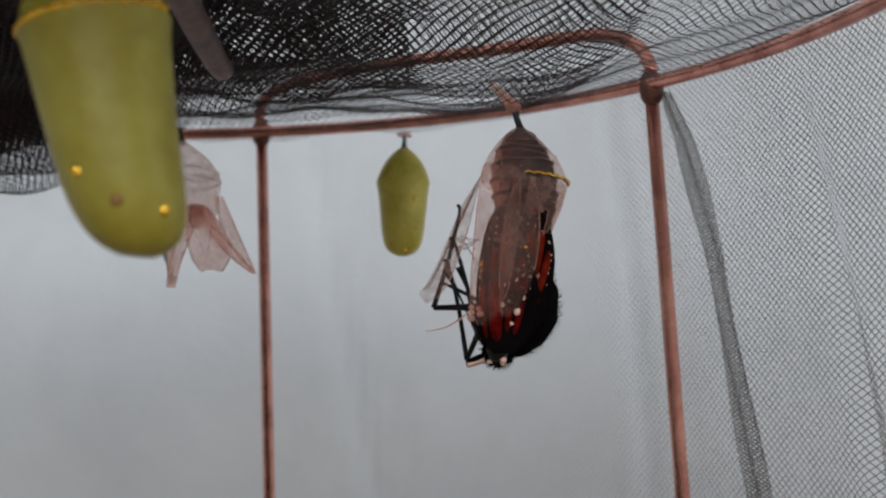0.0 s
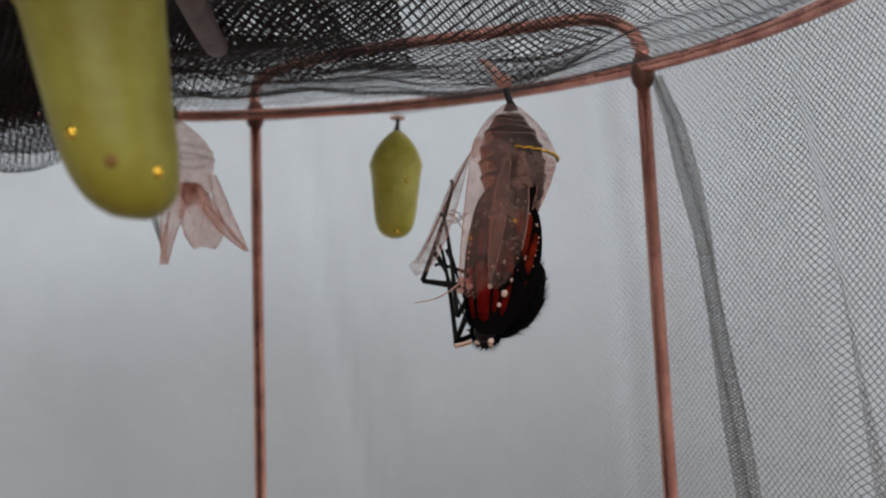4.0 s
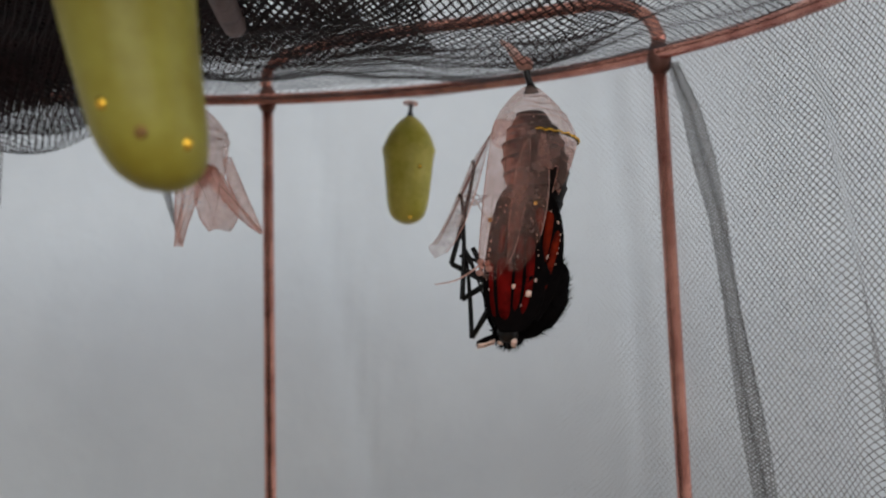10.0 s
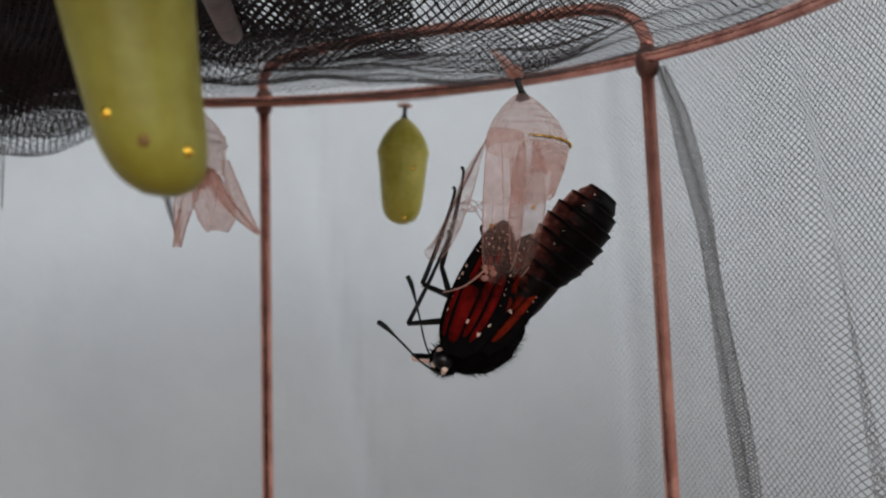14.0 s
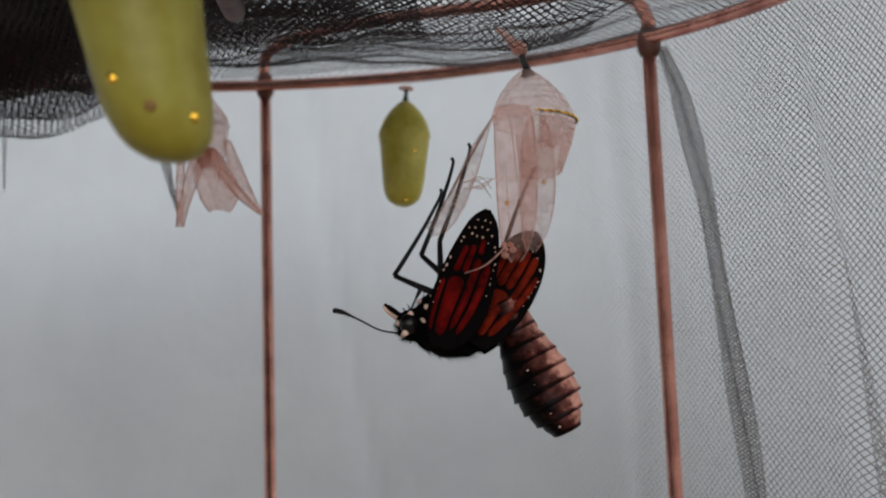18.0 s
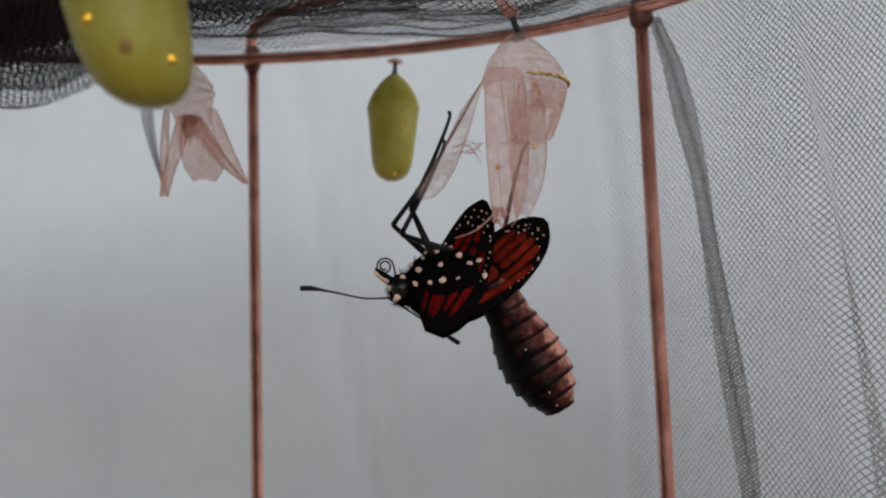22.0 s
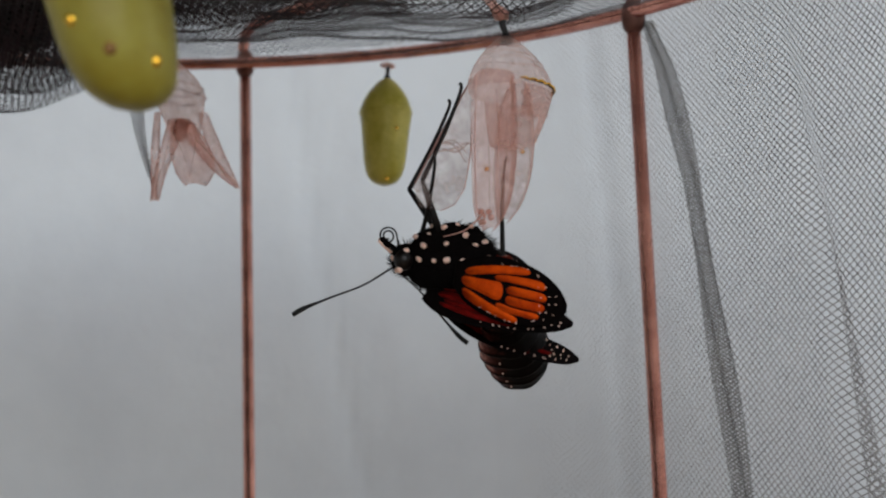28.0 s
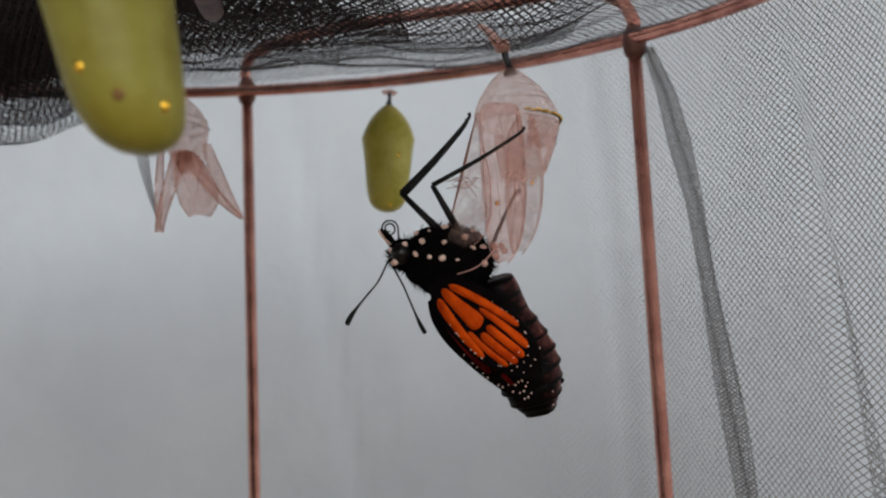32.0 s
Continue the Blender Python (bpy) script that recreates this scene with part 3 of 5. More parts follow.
def old_shell():
    thing = empty("empty_chrysalis", pose(-0.0438, 0.1794, 1.1490))
    rows = [(0.0, 0.0008), (-0.0010, 0.0018), (-0.0030, 0.0033), (-0.0052, 0.0041), (-0.0062, 0.0041), (-0.0085, 0.0034), (-0.0110, 0.0026), (-0.0128, 0.0020)]
    part("dome", lathe(smooth_profile(rows), 32, lean=-0.45, bend=-14, wobble=0.10, caps=False), OLDSHELL, thing)
    for z in (-0.0050, -0.0064):
        r = np.interp(-z, [-q[0] for q in rows], [q[1] for q in rows])
        part("ridge", tube([(r * 1.01 * math.cos(a) - 0.45 * z - 14 * z * z, r * 1.01 * math.sin(a), z + 0.0002 * math.sin(3 * a)) for a in
                            (2 * math.pi * k / 40 for k in range(40))], 0.00007, 5, close=True), RIDGE, thing)
    part("stalk", tube([(-0.0003, 0, 0.0021), (0, 0, 0.001), (0, 0, -0.0004)], [0.0004, 0.00035, 0.0008], 10), STALK, thing, "black stalk")

    def strip(name, pts, widths, bow):
        line = glide(pts, 6)
        n = len(line) - 1

        def fn(u, v):
            i = v * n
            k = min(int(i), n - 1)
            p = line[k].lerp(line[k + 1], i - k)
            w = np.interp(v, np.linspace(0, 1, len(widths)), widths)
            return p + Vector(((u - 0.5) * w, -bow * math.cos((u - 0.5) * math.pi), 0))
        ob = part(name, sheet(fn, 8, 24, 0.00006), OLDSHELL, thing)
        for u in (0.0, 1.0):
            part("rim", tube([fn(u, k / 16) for k in range(17)], [0.00008, 0.00012, 0.00008], 5), EDGE, ob)

    strip("pad", [(0.0032, -0.0014, -0.0105), (0.0044, -0.0018, -0.0140), (0.0053, -0.0015, -0.0175), (0.0055, -0.0008, -0.0204)], (0.0026, 0.0050, 0.0064, 0.0058, 0.0030), 0.0020)
    strip("flap", [(0.0030, -0.0024, -0.0105), (0.0014, -0.0022, -0.0150), (0.0001, -0.0018, -0.0195), (-0.0006, -0.001, -0.0228)], (0.0034, 0.0022, 0.0016, 0.0012), 0.0006)
    strip("flap", [(0.0036, -0.0026, -0.0110), (0.0062, -0.0028, -0.0148), (0.0094, -0.002, -0.0185), (0.0120, -0.001, -0.0208)], (0.0028, 0.0020, 0.0016, 0.0005), 0.0006)
    strip("flap", [(0.0058, 0.001, -0.0085), (0.0072, 0.001, -0.0125), (0.0092, 0, -0.0165), (0.0116, -0.0005, -0.0203)], (0.0012, 0.0020, 0.0018, 0.0006), 0.0005)
    strip("flap", [(-0.0012, 0.001, -0.0085), (-0.0013, 0.001, -0.014), (-0.0010, 0, -0.0195), (-0.0007, -0.0005, -0.0222)], (0.0008, 0.0012, 0.0009, 0.0005), 0.0004)
    part("stain", ball((0.0011, 0.0002, 0.0014), (0.0034, -0.0031, -0.0124), rough=0.8, u=24, v=16), STAIN, thing, "rust-brown stain")
    for x0, z0, x1, z1 in ((0.0022, -0.0125, 0.0052, -0.0195), (0.0058, -0.0135, 0.0048, -0.0198), (0.0018, -0.0140, -0.0002, -0.0215), (0.0060, -0.0140, 0.0105, -0.0195)):
        part("vein", tube(glide([(x0, -0.0036, z0), ((x0 + x1) / 2 + 0.0003, -0.0038, (z0 + z1) / 2), (x1, -0.0028, z1)], 5), [0.00012, 0.00008, 0.00005], 5), STAIN, thing)
    tagged(thing, "empty pinkish translucent chrysalis shell, split into flaps", "shell")


SHELL_ROWS = [(0.0, 0.0006), (-0.0005, 0.0014), (-0.0018, 0.00275), (-0.0037, 0.0042), (-0.0055, 0.0051), (-0.0065, 0.0053), (-0.0074, 0.0052),
              (-0.0095, 0.0048), (-0.0115, 0.0042), (-0.0137, 0.0034)]
SHELL_LEAN = -0.135
SHELL_PARTS = {}
# the wing cases: rows of (z, left edge, right edge, depth of the front), and where each one hinges
CASE = [(-0.0060, -0.0041, 0.0002, -0.0053), (-0.0068, -0.0042, 0.0004, -0.0055), (-0.0085, -0.0042, 0.0007, -0.0056), (-0.0120, -0.0041, 0.0010, -0.0056),
        (-0.0160, -0.0039, 0.0011, -0.0057), (-0.0200, -0.0036, 0.0009, -0.0056), (-0.0225, -0.0033, 0.0004, -0.0053), (-0.0242, -0.0027, -0.0003, -0.0048), (-0.0252, -0.0020, -0.0010, -0.0042)]
SIDE_CASE = [(-0.0072, 0.0002, 0.0018, -0.0052), (-0.0085, -0.0004, 0.0025, -0.0053), (-0.0110, -0.0009, 0.0030, -0.0053), (-0.0145, -0.0010, 0.0033, -0.0053), (-0.0180, -0.0010, 0.0031, -0.0052),
             (-0.0205, -0.0008, 0.0026, -0.0050), (-0.0225, -0.0006, 0.0018, -0.0047), (-0.0240, -0.0002, 0.0008, -0.0042)]
CASE_AT = (Vector((-0.0012, 0, -0.0050)), Vector((0.0010, 0, -0.0075)))


def open_shell():
    """The opened shell: dome, torn wall, wing cases and a loose flap. Its origin is at the stalk."""
    thing = empty("open_chrysalis", pose(0.0064, 0.1455, 1.1400))
    part("stalk", tube(glide([(-0.0007, 0, 0.0026), (-0.0005, 0, 0.0014), (-0.0001, 0, 0.0004), (0.0001, 0, -0.0007)], 4), [0.0005, 0.0004, 0.00042, 0.0010], 12), STALK, thing, "black stalk")
    part("dome", lathe(smooth_profile(SHELL_ROWS[:7]), 48, lean=SHELL_LEAN, wobble=0.025, caps=False), SHELL, thing)

    def wall(u, v):
        # the wall below the band: open towards the loose flap, torn off lower at the side than in front
        a = radians(-86 + 200 * u)
        step = min(1.0, max(0.0, (u - 0.20) / 0.03))
        z = -0.0073 - v * (0.0034 + 0.0027 * step + 0.0003 * math.sin(9 * u + 1) + 0.00018 * math.sin(61 * u) + 0.00012 * math.sin(143 * u))
        r = np.interp(-z, [-q[0] for q in SHELL_ROWS], [q[1] for q in SHELL_ROWS])
        return r * math.cos(a) + 0.0009 - 0.00012 * v, r * math.sin(a), z
    part("torn_wall", sheet(wall, 72, 12, 0.00005), SHELL, thing)
    rim = [wall(k / 90, 1.0) for k in range(91)]
    part("torn_edge", tube(rim, 0.00004, 5), SILK, thing)

    def case(name, rows, at, material, seed):
        line = glide([(z, a, b) for z, a, b, _ in rows], 6)
        deep = glide([(d, 0, 0) for _, _, _, d in rows], 6)
        n = len(line) - 1

        def fn(u, v):
            i = v * n
            k = min(int(i), n - 1)
            p, d = line[k].lerp(line[k + 1], i - k), deep[k].lerp(deep[k + 1], i - k).x
            a = (u - 0.5) * math.pi
            back = -0.0014
            dent = 0.00014 * noise.noise((u * 3.0 + seed, v * 7.0, 0.3)) * min(1, 4 * v)
            return Vector(((p.y + p.z) / 2 + (p.z - p.y) / 2 * math.sin(a), back + (d - back) * max(0.0, math.cos(a)) ** 0.34 + dent, p.x)) - at
        ob = part(name, sheet(fn, 22, 54, 0.00006), material, thing)
        # paler tubes along both edges, drawn in for their highlights
        for u, r in ((0.02, 0.00007), (0.98, 0.00007)):
            part("case_edge", tube([fn(u, k / 40) for k in range(2, 41)], [0.00003, r, r, 0.00004], 6), EDGE, ob)
        SHELL_PARTS[name] = ob
        return ob, fn
    ob, fn = case("case", CASE, CASE_AT[0], CASESKIN, 1.0)
    for u0, u1, v0, v1, w in ((0.40, 0.52, 0.16, 0.62, 0.00010), (0.62, 0.55, 0.22, 0.90, 0.00008), (0.30, 0.36, 0.40, 0.85, 0.00006), (0.75, 0.66, 0.12, 0.45, 0.00009)):
        part("vein", tube([fn(u0 + (u1 - u0) * k / 14, v0 + (v1 - v0) * k / 14) + Vector((0, -0.00003, 0)) for k in range(15)], [0.00002, w, w * 0.7, 0.00002], 5), STAIN, ob)
    # the crumpled lower end and the thread that hangs from it
    bm = bmesh.new()
    rng = random.Random(11)
    for k in range(5):
        at = Vector((-0.0020 + rng.uniform(-0.0011, 0.0009), -0.0046 + rng.uniform(-0.0005, 0.0004), -0.0240 + rng.uniform(-0.0009, 0.0007))) - CASE_AT[0]
        ball((rng.uniform(0.0002, 0.0005), 0.0003, rng.uniform(0.0002, 0.0004)), at, bm=bm, rough=0.6, u=12, v=8)
    part("crumpled_end", bm, SILK, ob, "crumpled pink end")
    part("thread", tube([p - CASE_AT[0] for p in glide([(-0.0030, -0.0050, -0.0238), (-0.0040, -0.0058, -0.0250), (-0.0056, -0.0066, -0.0264), (-0.0078, -0.0064, -0.0272)], 6)], [0.00014, 0.0001, 0.00005], 6), SILK, ob)
    part("fleck", ball((0.0003, 0.0002, 0.0003), Vector((-0.0027, -0.0047, -0.0183)) - CASE_AT[0], u=10, v=8), GOLD, ob)
    ob, fn = case("side_case", SIDE_CASE, CASE_AT[1], FLAP, 5.0)
    part("fleck", ball((0.00028, 0.0002, 0.00028), Vector((0.0018, -0.0038, -0.0155)) - CASE_AT[1], u=10, v=8), GOLD, ob)

    def loose(u, v):
        # the rim that it hangs by runs down its own -z; the skin spreads from there
        w = np.interp(v, (0, 0.2, 0.5, 0.75, 0.88, 0.96, 1), (0.0004, 0.0016, 0.0042, 0.0056, 0.0054, 0.0042, 0.0016))
        return w * u, -0.0011 * math.sin(u * math.pi) * min(1, v * 3), -0.0159 * v - 0.0018 * u * v * v
    flap = part("loose_flap", sheet(loose, 12, 34, 0.00005), FLAP, thing, "thin clear flap of the opened shell")
    part("flap_edge", tube([loose(0, k / 24) for k in range(24)], [0.00007, 0.00016, 0.00020, 0.00012, 0.0001], 6), RIDGE, flap, "dark rim of the flap")
    part("flap_edge", tube([loose(1, k / 24) for k in range(4, 24)], [0.00003, 0.00008, 0.00005], 6), SILK, flap)
    SHELL_PARTS["flap"] = flap
    rng = random.Random(5)
    for k in range(5):
        x0, z0 = rng.uniform(-0.0086, -0.0066), rng.uniform(-0.0160, -0.0146)
        mid = ((x0 - 0.0042) / 2, rng.uniform(-0.001, 0.0004), z0 + rng.uniform(-0.0008, 0.0008))
        part("shred", tube(glide([(x0, -0.0004, z0), mid, (-0.0044 + rng.uniform(-0.0003, 0.0004), -0.0016, -0.0156 + rng.uniform(-0.0014, 0.0012))], 5),
                           [0.00005, rng.uniform(0.00006, 0.00022), 0.00008], 6), FLAP, thing, "torn pale shred")
    for z, a0, a1 in ((-0.0020, -150, -20), (-0.0029, -140, 5), (-0.0038, -120, 8), (-0.0048, -150, 5), (-0.0082, -80, 5), (-0.0098, -45, 10)):
        r = np.interp(-z, [-q[0] for q in SHELL_ROWS], [q[1] for q in SHELL_ROWS])
        part("ridge", tube([(r * 1.012 * math.cos(a) - 0.13 * z * (z > -0.0075) + 0.0009 * (z < -0.0075), r * 1.012 * math.sin(a), z + 0.00012 * math.sin(5 * a + z * 9000)) for a in
                            (radians(a0 + (a1 - a0) * k / 40) for k in range(41))], [0.00002, 0.00004, 0.00005, 0.00002], 5), RIDGE, thing)
    for k in range(26):
        a = radians(-90 + 92 * k / 25)
        part("gold_bead", ball((0.00020 * random.uniform(0.8, 1.5), 0.00014, 0.00014), Vector((0.00540 * math.cos(a) + 0.0009, 0.00540 * math.sin(a), -0.0067 + 0.0001 * math.sin(k * 1.7))), u=8, v=6),
             GOLD, thing)
        if k % 3:
            part("dark_bead", ball((0.00018 * random.uniform(0.7, 1.3), 0.00012, 0.00009), Vector((0.00540 * math.cos(a) + 0.0009, 0.00540 * math.sin(a), -0.0069)), u=8, v=6), STALK, thing)
    pad = ball((0.0010, 0.0008, 0.0008), (-0.0010, -0.0003, 0.0028), rough=0.5)
    tube(glide([(-0.0008, -0.0003, 0.0028), (-0.0018, -0.0006, 0.0034), (-0.0030, -0.0008, 0.0046), (-0.0042, -0.0008, 0.0054)], 5), [0.0006, 0.0007, 0.0005, 0.0002], 8, bm=pad)
    part("silk_pad", pad, SILK, thing, "pink silk pad")
    tagged(thing, "opened translucent chrysalis shell with a gold beaded band", "shell")
    return thing


# ---- the butterfly ----
# Its own space: head towards -x, underside towards +z, right side towards -y; origin in the middle of the thorax.
def outline_wing(rows, camber):
    """A wing plate from rows of (x, z of the leading edge, z of the trailing edge), x along it."""
    line_a = glide([(x, a, 0) for x, a, b in rows], 5)
    line_b = glide([(x, b, 0) for x, a, b in rows], 5)
    n = len(line_a) - 1

    def fn(u, v):
        i = v * n
        k = min(int(i), n - 1)
        a, b = line_a[k].lerp(line_a[k + 1], i - k), line_b[k].lerp(line_b[k + 1], i - k)
        p = a.lerp(b, u)
        return p.x, wing_y(p.x, p.y, camber), p.y
    return fn


def wing_y(x, z, camber):
    return camber * (math.sin(x * 190) * 0.5 + math.sin(z * 420 + x * 120) * 0.5)


def cell_patch(points, camber, y, face):
    """A rounded cell between the veins, a hair proud of one face of the wing."""
    pts = glide([(p[0], p[1], 0) for p in points + points[:1]], 3)[:-1]
    bm = bmesh.new()
    cx, cz = sum(p.x for p in pts) / len(pts), sum(p.y for p in pts) / len(pts)
    low = [bm.verts.new((p.x, wing_y(p.x, p.y, camber), p.y)) for p in pts]
    rim = [bm.verts.new((p.x, wing_y(p.x, p.y, camber) + face * y, p.y)) for p in pts]
    mid = bm.verts.new((cx, wing_y(cx, cz, camber) + face * y * 1.3, cz))
    n = len(pts)
    for k in range(n):
        bm.faces.new((mid, rim[k], rim[(k + 1) % n]))
        bm.faces.new((low[k], low[(k + 1) % n], rim[(k + 1) % n], rim[k]))
    return bm


FORE = [(0, 0.0011, -0.0014), (0.002, 0.0025, -0.0031), (0.005, 0.0031, -0.0041), (0.009, 0.0030, -0.0040), (0.0130, 0.0024, -0.0032), (0.0163, 0.0015, -0.0020), (0.0180, 0.0002, -0.0005)]
HIND = [(0, 0.0012, -0.0014), (0.0023, 0.0027, -0.0026), (0.0057, 0.0036, -0.0035), (0.0096, 0.0038, -0.0036), (0.0130, 0.0032, -0.0030), (0.0155, 0.0021, -0.0018), (0.0168, 0.0006, -0.0003)]
# cells between the veins: start and end along the wing, and from edge to edge at both ends
FORE_CELLS = [(0.08, 0.50, 0.22, 0.42, 0.20, 0.46), (0.14, 0.66, 0.48, 0.58, 0.54, 0.68), (0.12, 0.64, 0.64, 0.74, 0.73, 0.88), (0.53, 0.72, 0.20, 0.30, 0.22, 0.33),
              (0.54, 0.74, 0.36, 0.46, 0.37, 0.49), (0.69, 0.80, 0.55, 0.66, 0.56, 0.66), (0.10, 0.46, 0.07, 0.14, 0.07, 0.14)]
HIND_CELLS = [(0.08, 0.47, 0.36, 0.57, 0.32, 0.61), (0.50, 0.83, 0.31, 0.44, 0.28, 0.45), (0.50, 0.84, 0.47, 0.59, 0.49, 0.66), (0.38, 0.82, 0.63, 0.71, 0.70, 0.86),
              (0.10, 0.68, 0.60, 0.77, 0.86, 0.96), (0.42, 0.79, 0.19, 0.29, 0.14, 0.25), (0.10, 0.62, 0.10, 0.32, 0.04, 0.14)]


def cell_outline(rows, cell):
    """The rim of a cell, drawn out with the wing's own taper and rounded at both ends."""
    v0, v1, a0, b0, a1, b1 = cell
    end = rows[-1][0]
    xs, hi, lo = [q[0] for q in rows], [q[1] for q in rows], [q[2] for q in rows]

    def place(v, u):
        x = v * end
        top, low = np.interp(x, xs, hi), np.interp(x, xs, lo)
        return x, top + (low - top) * u
    side = [(f, 0.0) for f in (0.08, 0.35, 0.65, 0.92)]
    rim = [(0.0, 0.5)] + side + [(1.0, 0.5)] + [(f, 1.0) for f, _ in side[::-1]]
    return [place(v0 + (v1 - v0) * f, (a0 + (a1 - a0) * f) + ((b0 + (b1 - b0) * f) - (a0 + (a1 - a0) * f)) * g) for f, g in rim]


def wing(name, rows, cells, colour, parent, side, camber):
    plate = part(name, sheet(outline_wing(rows, camber), 14, 30, 0.00012), WING, parent)
    # hindwings wear the shade-darkened orange on the outer face
    outer = RED if rows is FORE else SHADED_ORANGE
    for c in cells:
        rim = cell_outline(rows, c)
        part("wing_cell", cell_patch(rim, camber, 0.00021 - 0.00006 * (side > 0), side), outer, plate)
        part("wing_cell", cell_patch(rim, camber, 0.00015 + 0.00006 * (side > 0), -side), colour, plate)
    rng = random.Random(len(cells) + side)

    def dot(x, z, r, long=1.2):
        part("wing_spot", ball((r * long, 0.00022, r), (x, wing_y(x, z, camber), z), u=8, v=6), SPOT, plate)
    end = rows[-1][0]
    # rows of pale dots across the outer end, thinning out along both edges
    for back, count in ((0.0011, 3), (0.0021, 5), (0.0033, 6)):
        x = end - back
        low = np.interp(x, [q[0] for q in rows], [q[2] for q in rows])
        high = np.interp(x, [q[0] for q in rows], [q[1] for q in rows])
        for k in range(count):
            f = (k + 0.5) / count + rng.uniform(-0.06, 0.06)
            dot(x - 0.0035 * abs(f - 0.5) ** 1.5 + rng.uniform(-0.0003, 0.0003), low + (high - low) * f, rng.uniform(0.00006, 0.00013))
    for k in range(9):
        x = end * (0.72 - 0.50 * k / 9) + rng.uniform(-0.0005, 0.0005)
        low = np.interp(x, [q[0] for q in rows], [q[2] for q in rows])
        high = np.interp(x, [q[0] for q in rows], [q[1] for q in rows])
        if k % 2 == 0 or rng.random() < 0.4:
            dot(x, high - rng.uniform(0.0003, 0.0006), rng.uniform(0.00007, 0.00013), 1.9)
        if k < 6:
            dot(x, low + rng.uniform(0.0003, 0.0007), rng.uniform(0.00005, 0.00010), 1.6)
    return plate


def butterfly():
    b = empty("butterfly")
    parts = {"root": b}
    bm = ball((0.0056, 0.0034, 0.0044), rough=0.10, u=28, v=18)
    # hair: short bristles all over the thorax
    rng = random.Random(3)
    for k in range(900):
        d = Vector((rng.gauss(0, 1), rng.gauss(0, 1), rng.gauss(0, 1))).normalized()
        p = Vector((d.x * 0.0055, d.y * 0.0033, d.z * 0.0043))
        e = p + (d + Vector((0.9, rng.uniform(-0.5, 0.5), rng.uniform(-0.5, 0.5)))).normalized() * rng.uniform(0.0006, 0.0014)
        w = d.orthogonal().normalized() * 0.00009
        f = [bm.verts.new(q) for q in (p - w, p + w, e)]
        bm.faces.new(f)
    part("thorax", bm, FUR, b)
    spots = []
    for k in range(240):
        a, h = rng.uniform(-0.05, 1.45), rng.uniform(-0.88, 0.88)
        p = Vector((0.0056 * h, -0.0034 * math.cos(a) * math.sqrt(1 - h * h), 0.0044 * math.sin(a) * math.sqrt(1 - h * h)))
        if all((p - q).length > 0.00145 for q in spots):
            spots.append(p)
    for p in spots:
        for s in (1, -1):
            n = Vector((p.x / 0.0056 ** 2, p.y / 0.0034 ** 2, p.z / 0.0044 ** 2)).normalized()
            turn = n.to_track_quat("Z", "Y").to_matrix().to_4x4()
            r, long = rng.uniform(0.00026, 0.00054), rng.uniform(0.45, 0.95)
            q = Vector((p.x, s * p.y, p.z)) * 1.03
            if s < 0:
                turn = Vector((n.x, -n.y, n.z)).to_track_quat("Z", "Y").to_matrix().to_4x4()
            turn = turn @ pose(0, 0, 0, 0, 0, rng.uniform(0, 180))
            part("spot", ball((r, r * long, 0.00026), q, turn=turn, rough=0.45, u=10, v=6), SPOT, b, "pale spot")
    head_ball = ball((0.0019, 0.0021, 0.0020), (-0.0006, 0, 0), rough=0.15)
    for k in range(260):
        d = Vector((rng.gauss(0, 1), rng.gauss(0, 1), rng.gauss(0, 1))).normalized()
        p = Vector((d.x * 0.0018 - 0.0006, d.y * 0.0020, d.z * 0.0019))
        e = p + (d + Vector((-0.3, 0, 0.5))).normalized() * rng.uniform(0.0005, 0.0011)
        w = d.orthogonal().normalized() * 0.00009
        head_ball.faces.new([head_ball.verts.new(q) for q in (p - w, p + w, e)])
    head = parts["head"] = part("head", head_ball, FUR, b)
    head.location = (-0.0047, 0, 0.0004)
    for s in (-1, 1):
        part("eye", ball((0.0012, 0.0010, 0.0013), (-0.0010, s * 0.0016, 0.0001)), EYE, head, "glossy black eye")
        part("palp", tube(glide([(-0.0020, s * 0.0006, 0.0012), (-0.0029, s * 0.0012, 0.0021), (-0.0036, s * 0.0019, 0.0029)], 4), [0.0005, 0.00045, 0.00015], 8), FUR, head)
        part("palp_stripe", tube([(-0.0024, s * 0.0009, 0.0012), (-0.0033, s * 0.0014, 0.0021), (-0.0038, s * 0.0018, 0.0027)], [0.00034, 0.00018], 6), SPOT, head, "pale stripe")
        for z, y in ((0.0004, 0.0007), (-0.0011, 0.0009)):
            part("spot", ball((0.0003, 0.0004, 0.0004), (-0.0023 + 0.0004 * (z < 0), s * y, z), u=8, v=6), SPOT, head)
        for x, z in ((-0.0016, -0.0010), (-0.0006, 0.0012), (0.0006, 0.0002)):
            part("spot", ball((0.0004, 0.0003, 0.0004), (x, s * 0.0023 * math.sqrt(max(0.2, 1 - (z / 0.0023) ** 2 - ((x + 0.0012) / 0.0024) ** 2)), z), u=8, v=6), SPOT, head)
        ant = part("antenna", tube(glide([(0, 0, 0), (-0.004, 0, -0.0003), (-0.008, 0, 0.0001), (-0.0115, 0, 0.0004), (-0.0132, 0, 0.0003)], 6),
                                   [0.00013, 0.00012, 0.00012, 0.00014, 0.00032, 0.00030], 8), LEG, b)
        parts["antenna", s] = ant
    coil = [Vector((-0.0012 - 0.0011 + 0.0011 * (1 - k / 90) * math.cos(k / 5.2) - 0.0004, 0.0001 * math.sin(k / 9), 0.0042 - 0.0011 + 0.0011 * (1 - k / 90) * math.sin(k / 5.2)))
            for k in range(60)]
